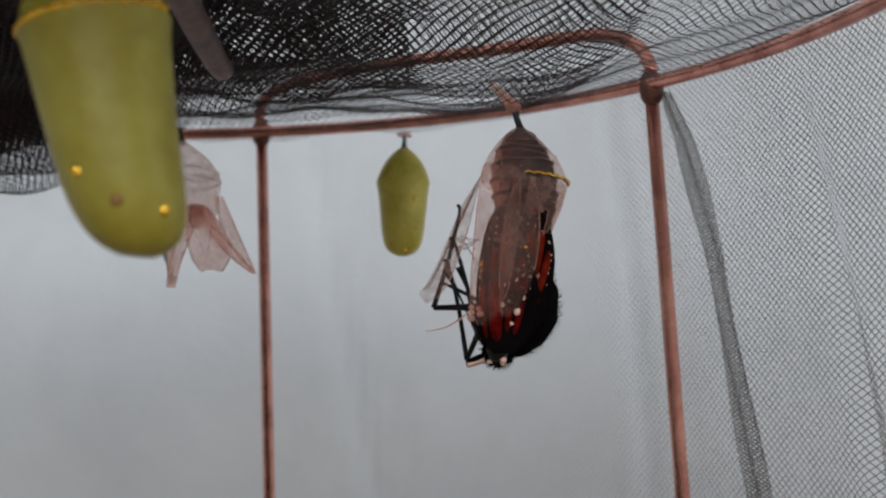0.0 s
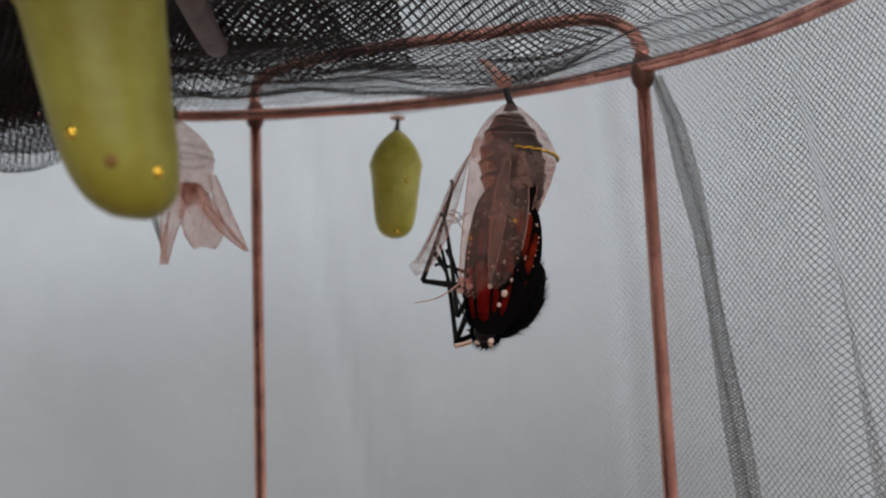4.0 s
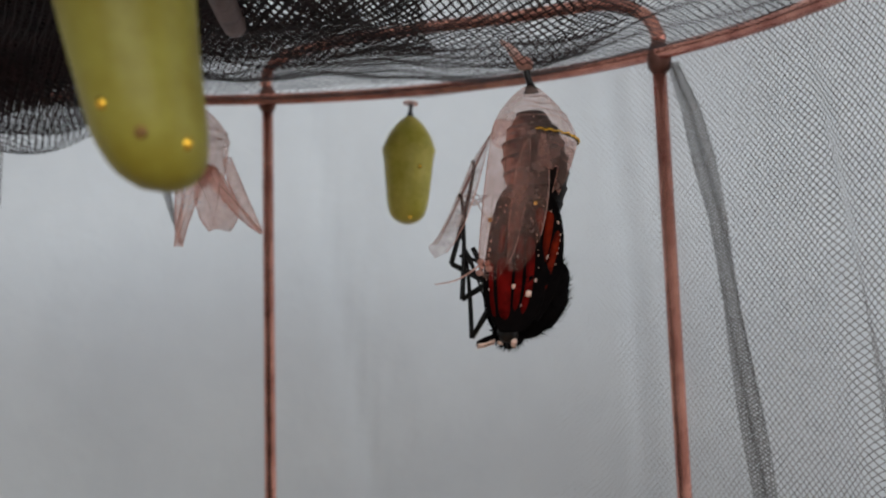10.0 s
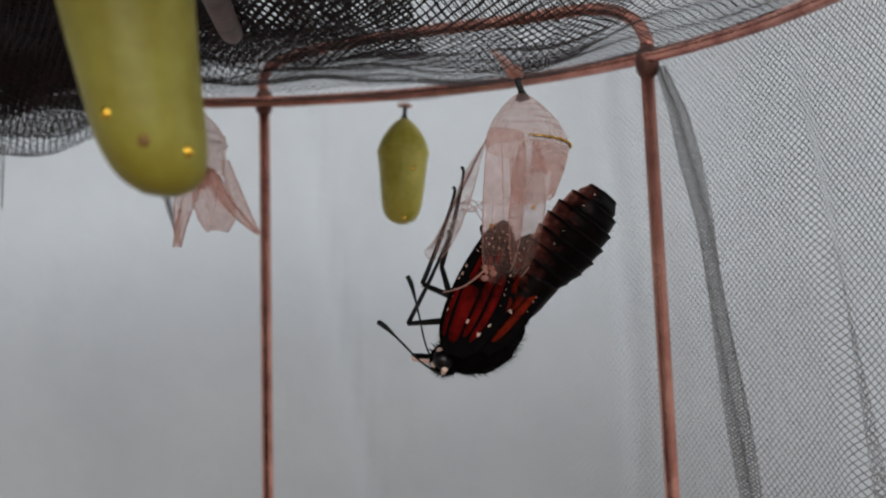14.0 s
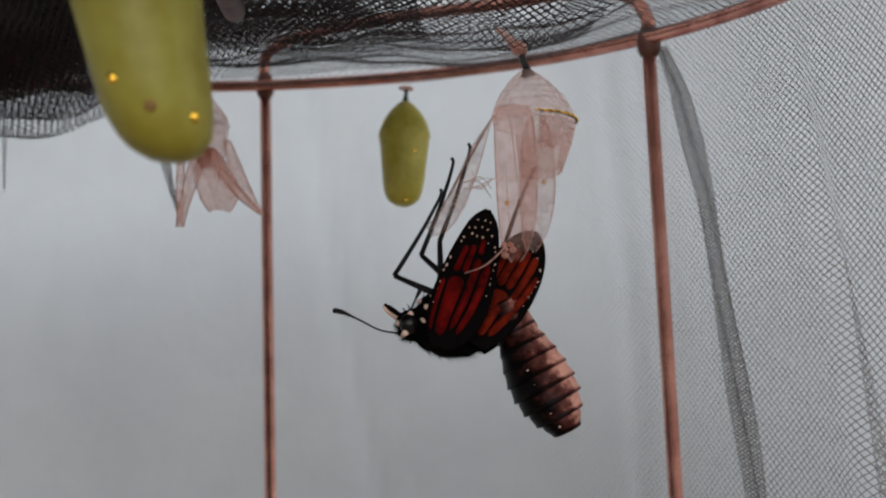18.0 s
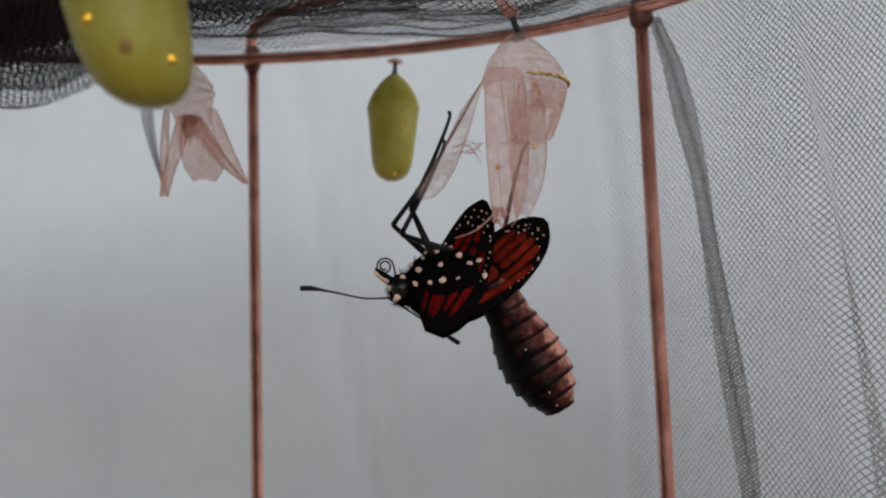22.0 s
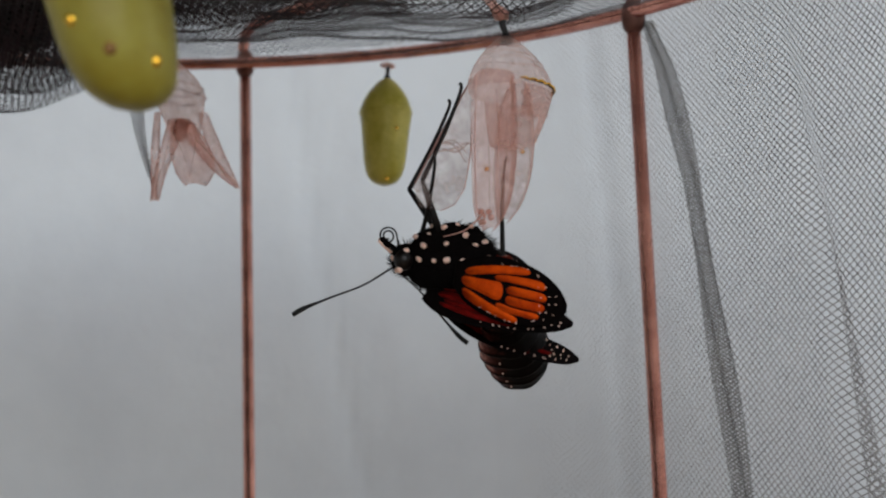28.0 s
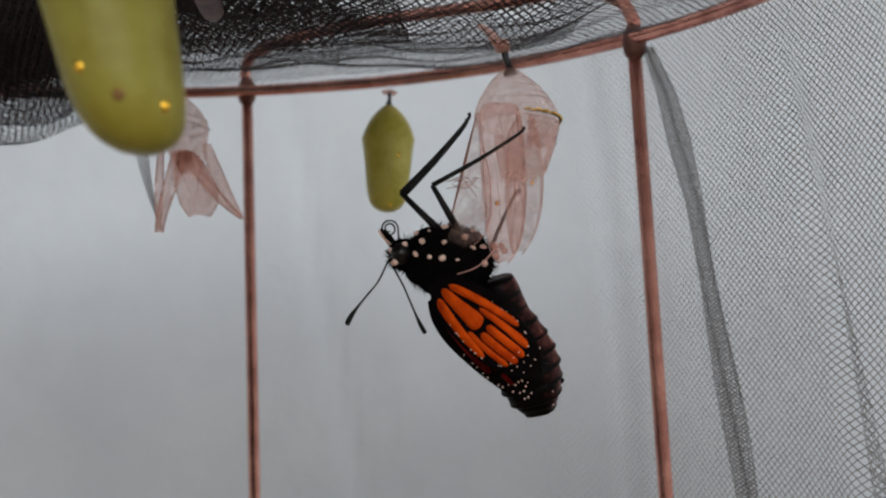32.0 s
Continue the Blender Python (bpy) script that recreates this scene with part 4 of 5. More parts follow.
    parts["proboscis"] = part("proboscis", tube([(-0.0016, 0, 0.0012), (-0.0015, 0, 0.0020)] + coil, 0.00011, 6), LEG, head, "coiled proboscis")
    # abdomen: rings of skin, pale along the side
    ab = parts["abdomen"] = part("abdomen", lathe(smooth_profile([(0.0018, 0.0022), (0.0005, 0.0025), (-0.001, 0.0026), (-0.003, 0.0028)], 3), 28), ABDOMEN, b)
    ab.location = (0.0058, 0, -0.0004)
    widths = (0.0026, 0.0032, 0.0037, 0.0039, 0.0038, 0.0034, 0.0026)
    for k, w in enumerate(widths):
        z = -0.0022 - 0.00195 * k
        nxt = widths[k + 1] if k + 1 < len(widths) else 0.0010
        rows = smooth_profile([(z + 0.0003, w * 0.80), (z - 0.0001, w * 0.95), (z - 0.0008, w * 0.99), (z - 0.0017, (w * 0.6 + nxt * 0.4) * 1.04), (z - 0.00215, (w * 0.45 + nxt * 0.55) * 1.075),
                               (z - 0.0023, nxt * 0.88)], 3)
        part("segment", lathe(rows, 44, squash=1.08, wobble=0.11), ABDOMEN, ab)
        if k > 1:
            for a in (-112, 112):
                part("spot", ball((0.00012, 0.00009, 0.00010), (w * math.cos(radians(a)), w * 1.08 * math.sin(radians(a)), z - 0.0011), u=8, v=6), SPOT, ab)
    for s in (-1, 1):
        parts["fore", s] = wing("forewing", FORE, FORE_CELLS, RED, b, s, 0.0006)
        # the left hindwing is painted in the shaded orange on both faces
        parts["hind", s] = wing("hindwing", HIND, HIND_CELLS, ORANGE if s < 0 else SHADED_ORANGE, b, s, 0.0004)
    for n in ("mid_leg", "hind_leg"):
        for s in (-1, 1):
            f = part(n, tube([(0, 0, 0), (FEMUR * 0.4, 0, 0), (FEMUR, 0, 0)], [0.0005, 0.00042, 0.0003], 8), LEG, b)
            t = part("shin", tube(glide([(0, 0, 0), (SHIN * 0.5, 0, 0.0002), (SHIN * 0.93, 0, 0), (SHIN, 0, -0.0005)], 4), [0.00032, 0.00026, 0.0002, 0.00022], 8), LEG, f)
            parts[n, s], parts[n, s, "shin"] = f, t
    tagged(b, "black and orange butterfly with crumpled wings, freshly hatched", "butterfly")
    return parts


FEMUR, SHIN = 0.0066, 0.0130


# ---- what moves ----
# seconds; thorax in metres; lean in the picture, turn about the upright, roll about its own length
BODY_ROWS = [
    (0, 0.00621, 0.1455, 1.11808, -65, 0, 0),
    (3, 0.00582, 0.1455, 1.11757, -65, 0, 0),
    (6, 0.00648, 0.1455, 1.11684, -65, 0, 0),
    (9, 0.00649, 0.1455, 1.11548, -65, 0, 0),
    (12.4, 0.0071, 0.1455, 1.11487, -65, 0, 0),
    (12.8, 0.00504, 0.1455, 1.11225, -60, 0, 0),
    (13, 0.00326, 0.1455, 1.11035, -52, 0, 0),
    (13.5, 0.00202, 0.1455, 1.11008, -46, 0, 0),
    (15.5, -0.00062, 0.1455, 1.1093, -9, 0, 0),
    (16, -0.00179, 0.1455, 1.10923, -9, 0, 0),
    (17, -0.0015, 0.1455, 1.10897, -9, 0, 0),
    (18, -0.00177, 0.1455, 1.10868, -9, 0, 0),
    (19, -0.00189, 0.1455, 1.10882, -9, 0, 0),
    (20, -0.00182, 0.1455, 1.10977, -9, 0, 0),
    (21, -0.0024, 0.1455, 1.10973, -9, 0, 0),
    (22, -0.00125, 0.1455, 1.10927, -11, 0, 0),
    (23, -0.00169, 0.1455, 1.10885, -11, 0, 0),
    (23.6, -0.00087, 0.1455, 1.11012, -12, 0, 0),
    (24, -0.00155, 0.1455, 1.11054, -12, 0, 0),
    (25, -0.00067, 0.1455, 1.1095, -9, 0, 4),
    (25.5, 0.0005, 0.1455, 1.11028, -6, 0, 10),
    (27.5, 0.00117, 0.1455, 1.11224, -6, 0, 12),
    (28, 0.00015, 0.1455, 1.11286, -5, 2, 12),
    (28.5, 0.0015, 0.1455, 1.11401, -3, 6, 10),
    (28.8, 0.00241, 0.1455, 1.11357, 0, 34, 8),
    (29, 0.00256, 0.1455, 1.11374, 0, 40, 6),
    (29.15, 0.0012, 0.1455, 1.11359, 1, 20, 8),
    (29.3, -0.0003, 0.1455, 1.11386, 2, 0, 8),
    (29.75, 0.00041, 0.1455, 1.11435, 2, 4, 8),
    (29.9, 0.00152, 0.1455, 1.11421, 1, 18, 8),
    (30, 0.00253, 0.1455, 1.11407, 0, 32, 6),
    (30.1, 0.00308, 0.1455, 1.11399, 3, 40, 4),
    (30.3, 0.00446, 0.1455, 1.11287, 15, 66, 0),
    (30.5, 0.00542, 0.1455, 1.11328, 12, 88, 0),
    (31, 0.00507, 0.1455, 1.11299, 12, 92, 0),
    (31.2, 0.00488, 0.1455, 1.11291, 12, 86, 0),
    (31.4, 0.00229, 0.1455, 1.11409, 14, 30, 0),
    (31.6, 5e-05, 0.1455, 1.11671, 4, 0, 8),
    (32, -0.00086, 0.1455, 1.11654, 4, 0, 8),
]
# seconds; hinge on the body, opening about its length, swing outwards, sweep to the underside
WING_ROWS = {
    ('fore', -1): [
        (0, -0.00577, 0.0036, -0.00018, -1.7, -2.5, 24.2),
        (3, -0.00577, 0.0036, -0.00018, -1.7, -2.5, 24.2),
        (9, -0.00564, 0.0036, 0.00027, -1.1, -1.7, 24.5),
        (12.4, -0.00564, 0.0036, 0.00027, -1.1, -1.7, 24.5),
        (13, -0.00496, 0.00359, 0.00073, -1.6, -2.7, 24.8),
        (13.5, -0.00496, 0.00359, 0.00073, -1.6, -2.7, 24.8),
        (15.5, -0.00242, 0.0044, -0.00324, -1.4, 3, 62.5),
        (19, -0.00242, 0.0044, -0.00324, -1.4, 3, 62.5),
        (21.5, -0.00292, 0.00439, -0.00533, -13.4, -4.9, 59.3),
        (23.2, -0.00292, 0.00439, -0.00533, -13.4, -4.9, 59.3),
        (23.5, -0.00211, 0.0039, -0.0026, -16.25, 25.3, 12.5),
        (23.8, -0.0013, 0.00341, 0.00012, -19.1, 55.5, -34.3),
        (25, -0.0013, 0.00341, 0.00012, -19.1, 55.5, -34.3),
        (25.5, -0.00295, 0.00341, -0.003, -56.8, -2.5, -18.3),
        (27.5, -0.00296, 0.00341, -0.00369, -59, 0.1, -18.9),
        (28.3, -0.00366, 0.0034, -0.00341, -59.4, -6.2, -21.8),
        (30, -0.00276, 0.00339, -0.0037, -30.1, -4.9, -20.3),
        (30.1, -0.00276, 0.00339, -0.0037, -30.1, -4.9, -20.3),
        (30.4, -0.00171, 0.00339, -0.00259, 9.1, 34.4, 14.2),
        (31.25, -0.00171, 0.00339, -0.00259, 9.1, 34.4, 14.2),
        (31.55, -0.00125, 0.00339, -0.00436, 36.1, 27.4, -35),
        (32, -0.00125, 0.00339, -0.00436, 36.1, 27.4, -35),
    ],
    ('fore', 1): [
        (0, -0.00577, 0.0036, -0.00018, -1.7, -2.5, 24.2),
        (3, -0.00577, 0.0036, -0.00018, -1.7, -2.5, 24.2),
        (9, -0.00564, 0.0036, 0.00027, -1.1, -1.7, 24.5),
        (12.4, -0.00564, 0.0036, 0.00027, -1.1, -1.7, 24.5),
        (13, -0.00496, 0.00359, 0.00073, -1.6, -2.7, 24.8),
        (13.5, -0.00496, 0.00359, 0.00073, -1.6, -2.7, 24.8),
        (15.5, -0.00242, 0.0044, -0.00324, -1.4, 3, 62.5),
        (19, -0.00242, 0.0044, -0.00324, -1.4, 3, 62.5),
        (21.5, -0.00292, 0.00439, -0.00533, -13.4, -4.9, 59.3),
        (23.2, -0.00292, 0.00439, -0.00533, -13.4, -4.9, 59.3),
        (23.5, -0.00211, 0.0039, -0.0026, -16.25, 25.3, 12.5),
        (23.8, -0.0013, 0.00341, 0.00012, -19.1, 55.5, -34.3),
        (25, -0.0013, 0.00341, 0.00012, -19.1, 55.5, -34.3),
        (25.5, -0.00088, 0.00339, -0.00633, 60.4, 21, -13),
        (28.5, -0.00088, 0.00339, -0.00633, 60.4, 21, -13),
        (28.8, 0.00059, 0.00341, -0.00435, 88.4, 46.7, 69.3),
        (29.05, 0.00059, 0.00341, -0.00435, 88.4, 46.7, 69.3),
        (29.3, -0.00088, 0.00339, -0.00633, 60.4, 21, -13),
        (29.75, -0.00088, 0.00339, -0.00633, 60.4, 21, -13),
        (30, 0.00059, 0.00341, -0.00435, 88.4, 46.7, 69.3),
        (30.1, 0.00059, 0.00341, -0.00435, 88.4, 46.7, 69.3),
        (30.4, -0.00176, 0.00333, -0.00318, 8.6, 32.7, 0.3),
        (31.25, -0.00176, 0.00333, -0.00318, 8.6, 32.7, 0.3),
        (31.55, -0.00088, 0.00339, -0.00633, 60.4, 21, -13),
        (32, -0.00088, 0.00339, -0.00633, 60.4, 21, -13),
    ],
    ('hind', -1): [
        (0, -0.00379, 0.00328, -0.00088, -4.6, -4.8, 16.9),
        (3, -0.00379, 0.00328, -0.00088, -4.6, -4.8, 16.9),
        (9, -0.0036, 0.00329, -0.00076, -4.9, -4.8, 18.7),
        (12.4, -0.0036, 0.00329, -0.00076, -4.9, -4.8, 18.7),
        (13, -0.00234, 0.00329, -0.00108, -4.5, -4.5, 17.8),
        (13.5, -0.00234, 0.00329, -0.00108, -4.5, -4.5, 17.8),
        (15.5, 0.00197, 0.00359, -0.00349, -13.5, -4.1, 54),
        (19, 0.00197, 0.00359, -0.00349, -13.5, -4.1, 54),
        (21.5, -0.00027, 0.00358, -0.00365, -15.7, -5.1, 35.4),
        (23.2, -0.00027, 0.00358, -0.00365, -15.7, -5.1, 35.4),
        (23.7, 0.00342, 0.0036, 0.00014, -23.4, -44.8, 16.3),
        (24.6, 0.00342, 0.0036, 0.00014, -23.4, -44.8, 16.3),
        (25, 0.00388, 0.00361, -7e-05, -24.1, -53, 17.9),
        (25.5, 0.00035, 0.00399, -0.00219, -59.2, -4.4, 15.9),
        (26.5, 0.00043, 0.004, -0.002, -41.1, 19.5, -4),
        (27.5, 0.00051, 0.004, -0.00181, -23, 43.4, -23.9),
        (28.3, -0.00021, 0.004, -0.00146, 8.7, 44.5, -8.5),
        (30, -0.00186, 0.00398, -0.00206, 39.1, 85.2, 18.4),
        (30.1, -0.00186, 0.00398, -0.00206, 39.1, 85.2, 18.4),
        (30.4, 0.00134, 0.00396, -0.00293, 16.3, 29.5, -3.6),
        (31.25, 0.00134, 0.00396, -0.00293, 16.3, 29.5, -3.6),
        (31.55, -0.0013, 0.004, -0.00255, 7.9, 22, -33.1),
        (32, -0.0013, 0.004, -0.00255, 7.9, 22, -33.1),
    ],
    ('hind', 1): [
        (0, -0.00379, 0.00328, -0.00088, -4.6, -4.8, 16.9),
        (3, -0.00379, 0.00328, -0.00088, -4.6, -4.8, 16.9),
        (9, -0.0036, 0.00329, -0.00076, -4.9, -4.8, 18.7),
        (12.4, -0.0036, 0.00329, -0.00076, -4.9, -4.8, 18.7),
        (13, -0.00234, 0.00329, -0.00108, -4.5, -4.5, 17.8),
        (13.5, -0.00234, 0.00329, -0.00108, -4.5, -4.5, 17.8),
        (15.5, 0.00197, 0.00359, -0.00349, -13.5, -4.1, 54),
        (19, 0.00197, 0.00359, -0.00349, -13.5, -4.1, 54),
        (21.5, -0.00027, 0.00358, -0.00365, -15.7, -5.1, 35.4),
        (23.2, -0.00027, 0.00358, -0.00365, -15.7, -5.1, 35.4),
        (23.7, 0.0055, 0.0036, -0.00228, 15, 45.5, 3.5),
        (24.6, 0.0055, 0.0036, -0.00228, 15, 45.5, 3.5),
        (25, 0.00616, 0.00359, -0.00285, 23.8, 52.4, 9.9),
        (25.25, 0.00325, 0.00379, -0.00252, -17.7, 24, 12.9),
        (25.5, 0.00035, 0.00399, -0.00219, -59.2, -4.4, 15.9),
        (26.5, 0.00043, 0.004, -0.002, -41.1, 19.5, -4),
        (27.5, 0.00051, 0.004, -0.00181, -23, 43.4, -23.9),
        (28.3, -0.00021, 0.004, -0.00146, 8.7, 44.5, -8.5),
        (30, -0.00186, 0.00398, -0.00206, 39.1, 85.2, 18.4),
        (30.1, -0.00186, 0.00398, -0.00206, 39.1, 85.2, 18.4),
        (30.4, 0.0013, 0.00394, -0.00476, 11.7, 28.3, -7.7),
        (31.25, 0.0013, 0.00394, -0.00476, 11.7, 28.3, -7.7),
        (31.55, -0.0013, 0.004, -0.00255, 7.9, 22, -33.1),
        (32, -0.0013, 0.004, -0.00255, 7.9, 22, -33.1),
    ],
}
# seconds; root of the abdomen on the body, the way it points, its twist
ABDOMEN_ROWS = [
    (0, 0.00649, 0.0023, 0.00172, 0.88712, 0, 0.46153, 18),
    (1, 0.00649, 0.0023, 0.00172, 0.88712, 0, 0.46153, 18),
    (9, 0.00705, 0.0023, 0.00199, 0.88111, 0, 0.47291, 18),
    (12.4, 0.00635, 0.0023, 0.00055, 0.85235, 0.15563, 0.49927, 30),
    (13, 0.00753, 0.0023, -0, 0.78829, 0, 0.6153, 60),
    (13.5, 0.00787, 0, 7e-05, 0.749, 0.09122, 0.65626, 55),
    (14.5, 0.00635, 0, 0.00117, 0.79278, -0.30541, -0.52747, 20),
    (15.5, 0.00482, 0, 0.00228, 0.31898, 0, -0.94776, 0),
    (17, 0.00689, 0, -0.00017, 0.30263, 0, -0.95311, 0),
    (19, 0.00599, 0, -0.0001, 0.33022, 0.0807, -0.94045, 0),
    (22, 0.00569, 0, -0.00221, 0.31418, 0.15221, -0.93708, 0),
    (24, 0.00751, 0, -0.00268, 0.1088, 0.0755, -0.99119, 8),
    (25, 0.00773, -0.00011, -0.00274, 0.19688, 0.08842, -0.97643, 16),
    (25.5, 0.00404, -0.00055, -0.00521, 0.28755, 0.55927, -0.77752, 60),
    (27.5, 0.00321, -0.00072, -0.00563, 0.26876, 0.68458, -0.67758, 76),
    (28, 0.00522, -0.00086, -0.00581, 0.25484, 0.68458, -0.68294, 76),
    (28.5, 0.00532, -0.00094, -0.00547, 0.34174, 0.65146, -0.67736, 76),
    (29, 0.00298, -0.00179, -0.00437, 0.5751, 0.46573, -0.67258, 70),
    (29.3, 0.00578, -0.00035, -0.00414, 0.29864, 0.71713, -0.62972, 76),
    (29.75, 0.00578, -0.00035, -0.00414, 0.29864, 0.71713, -0.62972, 76),
    (30, 0.00201, -0.00113, -0.006, 0.59518, 0.58243, -0.55365, 70),
    (30.4, 0.00063, -0.00031, -0.00304, 0.7706, 0.02759, -0.63672, 4),
    (31, 0.00063, -0.00031, -0.00304, 0.7706, 0.02759, -0.63672, 4),
    (31.2, 0.00063, -0.00031, -0.00304, 0.7706, 0.02759, -0.63672, 4),
    (31.6, 0.00666, -0.0003, -0.00359, 0.38287, 0.24002, -0.89208, 40),
    (32, 0.00666, -0.0003, -0.00359, 0.38287, 0.24002, -0.89208, 40),
]
# seconds and the way that each antenna points, in the body's space
ANT_ROWS = {
    -1: [
        (0, 0.57703, 0, 0.81672),
        (1, 0.57703, 0, 0.81672),
        (9, 0.61935, 0, 0.78512),
        (12.4, 0.64456, 0, 0.76455),
        (13, 0.40876, -0.38843, 0.82586),
        (13.5, 0.12366, -0.68471, 0.71825),
        (15.5, -0.52791, -0.73594, 0.42392),
        (17, -0.45278, -0.87493, 0.17173),
        (19, -0.58758, -0.78705, 0.18787),
        (21, -0.76028, -0.64936, 0.01746),
        (22, -0.72597, -0.67672, 0.12257),
        (23, -0.87156, -0.48948, 0.02821),
        (24, -0.99038, 0, 0.13834),
        (25, -0.86772, -0.49665, 0.02001),
        (25.5, -0.83315, -0.09604, -0.54465),
        (27.5, -0.84404, -0.1115, -0.52456),
        (28, -0.92511, -0.04833, -0.3766),
        (28.5, -0.81246, -0.01938, -0.58269),
        (28.8, -0.70186, 0.39473, -0.59295),
        (29, -0.65535, 0.49277, -0.57244),
        (29.2, -0.72138, 0.07965, -0.68794),
        (29.4, -0.42448, -0.69946, -0.57496),
        (29.7, -0.11253, -0.65851, -0.74411),
        (29.8, -0.61469, -0.29352, -0.73213),
        (30, -0.76512, 0.43039, -0.47891),
        (30.2, -0.44865, 0.68298, -0.57641),
        (30.4, 0.30878, -0.82896, -0.46635),
        (31.2, 0.15991, -0.87431, -0.45826),
        (31.4, -0.57942, 0.42198, -0.69729),
        (31.6, -0.46154, -0.68377, -0.56519),
        (32, -0.25699, -0.76244, -0.59384),
    ],
    1: [
        (0, 0.67613, 0, 0.73678),
        (1, 0.67613, 0, 0.73678),
        (9, 0.69291, 0, 0.72103),
        (12.4, 0.70552, 0, 0.70869),
        (13, 0.64469, 0, 0.76444),
        (13.5, 0.52273, 0, 0.8525),
        (15.5, 0.14614, 0.80356, 0.577),
        (18.5, 0.31883, 0.83402, 0.45029),
        (19.6, 0.63632, 0.74761, -0.19019),
        (22, 0.56671, 0.6697, -0.47994),
        (24, 0.5994, 0.51179, -0.61545),
        (25, -0.09809, 0.78681, -0.60935),
        (25.5, -0.09425, 0.62777, -0.77267),
        (28, 0.66042, -0.18074, -0.72882),
        (28.5, 0.2416, -0.19865, -0.94983),
        (29.2, 0.5292, 0.20145, -0.82424),
        (29.4, 0.03496, 0.68372, -0.7289),
        (29.8, 0.04216, 0.47911, -0.87674),
        (30, 0.319, 0.77089, -0.55133),
        (30.4, -0.02365, 0.75834, -0.65143),
        (31.2, 0.06757, 0.80544, -0.58881),
        (31.5, 0.2186, 0.66501, -0.71413),
        (32, 0.37497, 0.62548, -0.68423),
    ],
}
# seconds, turn and tilt of the loose flap
FLAP_ROWS = [(0, -66, 21), (12.4, -66, 21), (15.5, -62, 27), (23, -58, 29), (24.5, -42, 31), (25.5, -24, 30), (28, -4, 24), (30, -20, 20), (31, -30, 12), (32, -40, 14)]
# seconds and the tilt of the two wing cases, held apart until the butterfly is out
CASE_ROWS = [(0, 5, 3), (12.4, 5, 3), (13.5, 4.5, 2), (15.5, 0.5, 0), (32, 0, 0)]
SHELL_TURNS = [
    (0, 0.00661, 0.1455, 1.14089, 4, 0),
    (6, 0.00655, 0.1455, 1.14131, 4, 0),
    (9, 0.00662, 0.1455, 1.14131, 4, 0),
    (13, 0.00687, 0.1455, 1.14116, 3, 0),
    (15.5, 0.00712, 0.1455, 1.1407, 0, 0),
    (19, 0.0073, 0.1455, 1.14118, 0, 0),
    (23, 0.00737, 0.1455, 1.14118, 0, 0),
    (25.5, 0.00683, 0.1455, 1.14112, 1, 4),
    (28, 0.00702, 0.1455, 1.14115, 3, 12),
    (30, 0.00705, 0.1455, 1.14086, 3, 12),
    (32, 0.00709, 0.1455, 1.14099, 0, 8),
]


def at_time(rows, t):
    return [float(np.interp(t, [r[0] for r in rows], [r[k] for r in rows])) for k in range(1, len(rows[0]))]


def key_times(*tables):
    """All the seconds that any of the tables names."""
    return sorted({r[0] for rows in tables for r in rows} | {0, 32})


def body_pose(t):
    x, y, z, lean, turn, roll = at_time(BODY_ROWS, t)
    return pose(x, y, z, 0, 0, turn) @ pose(0, 0, 0, 0, lean, 0) @ pose(0, 0, 0, roll, 0, 0)


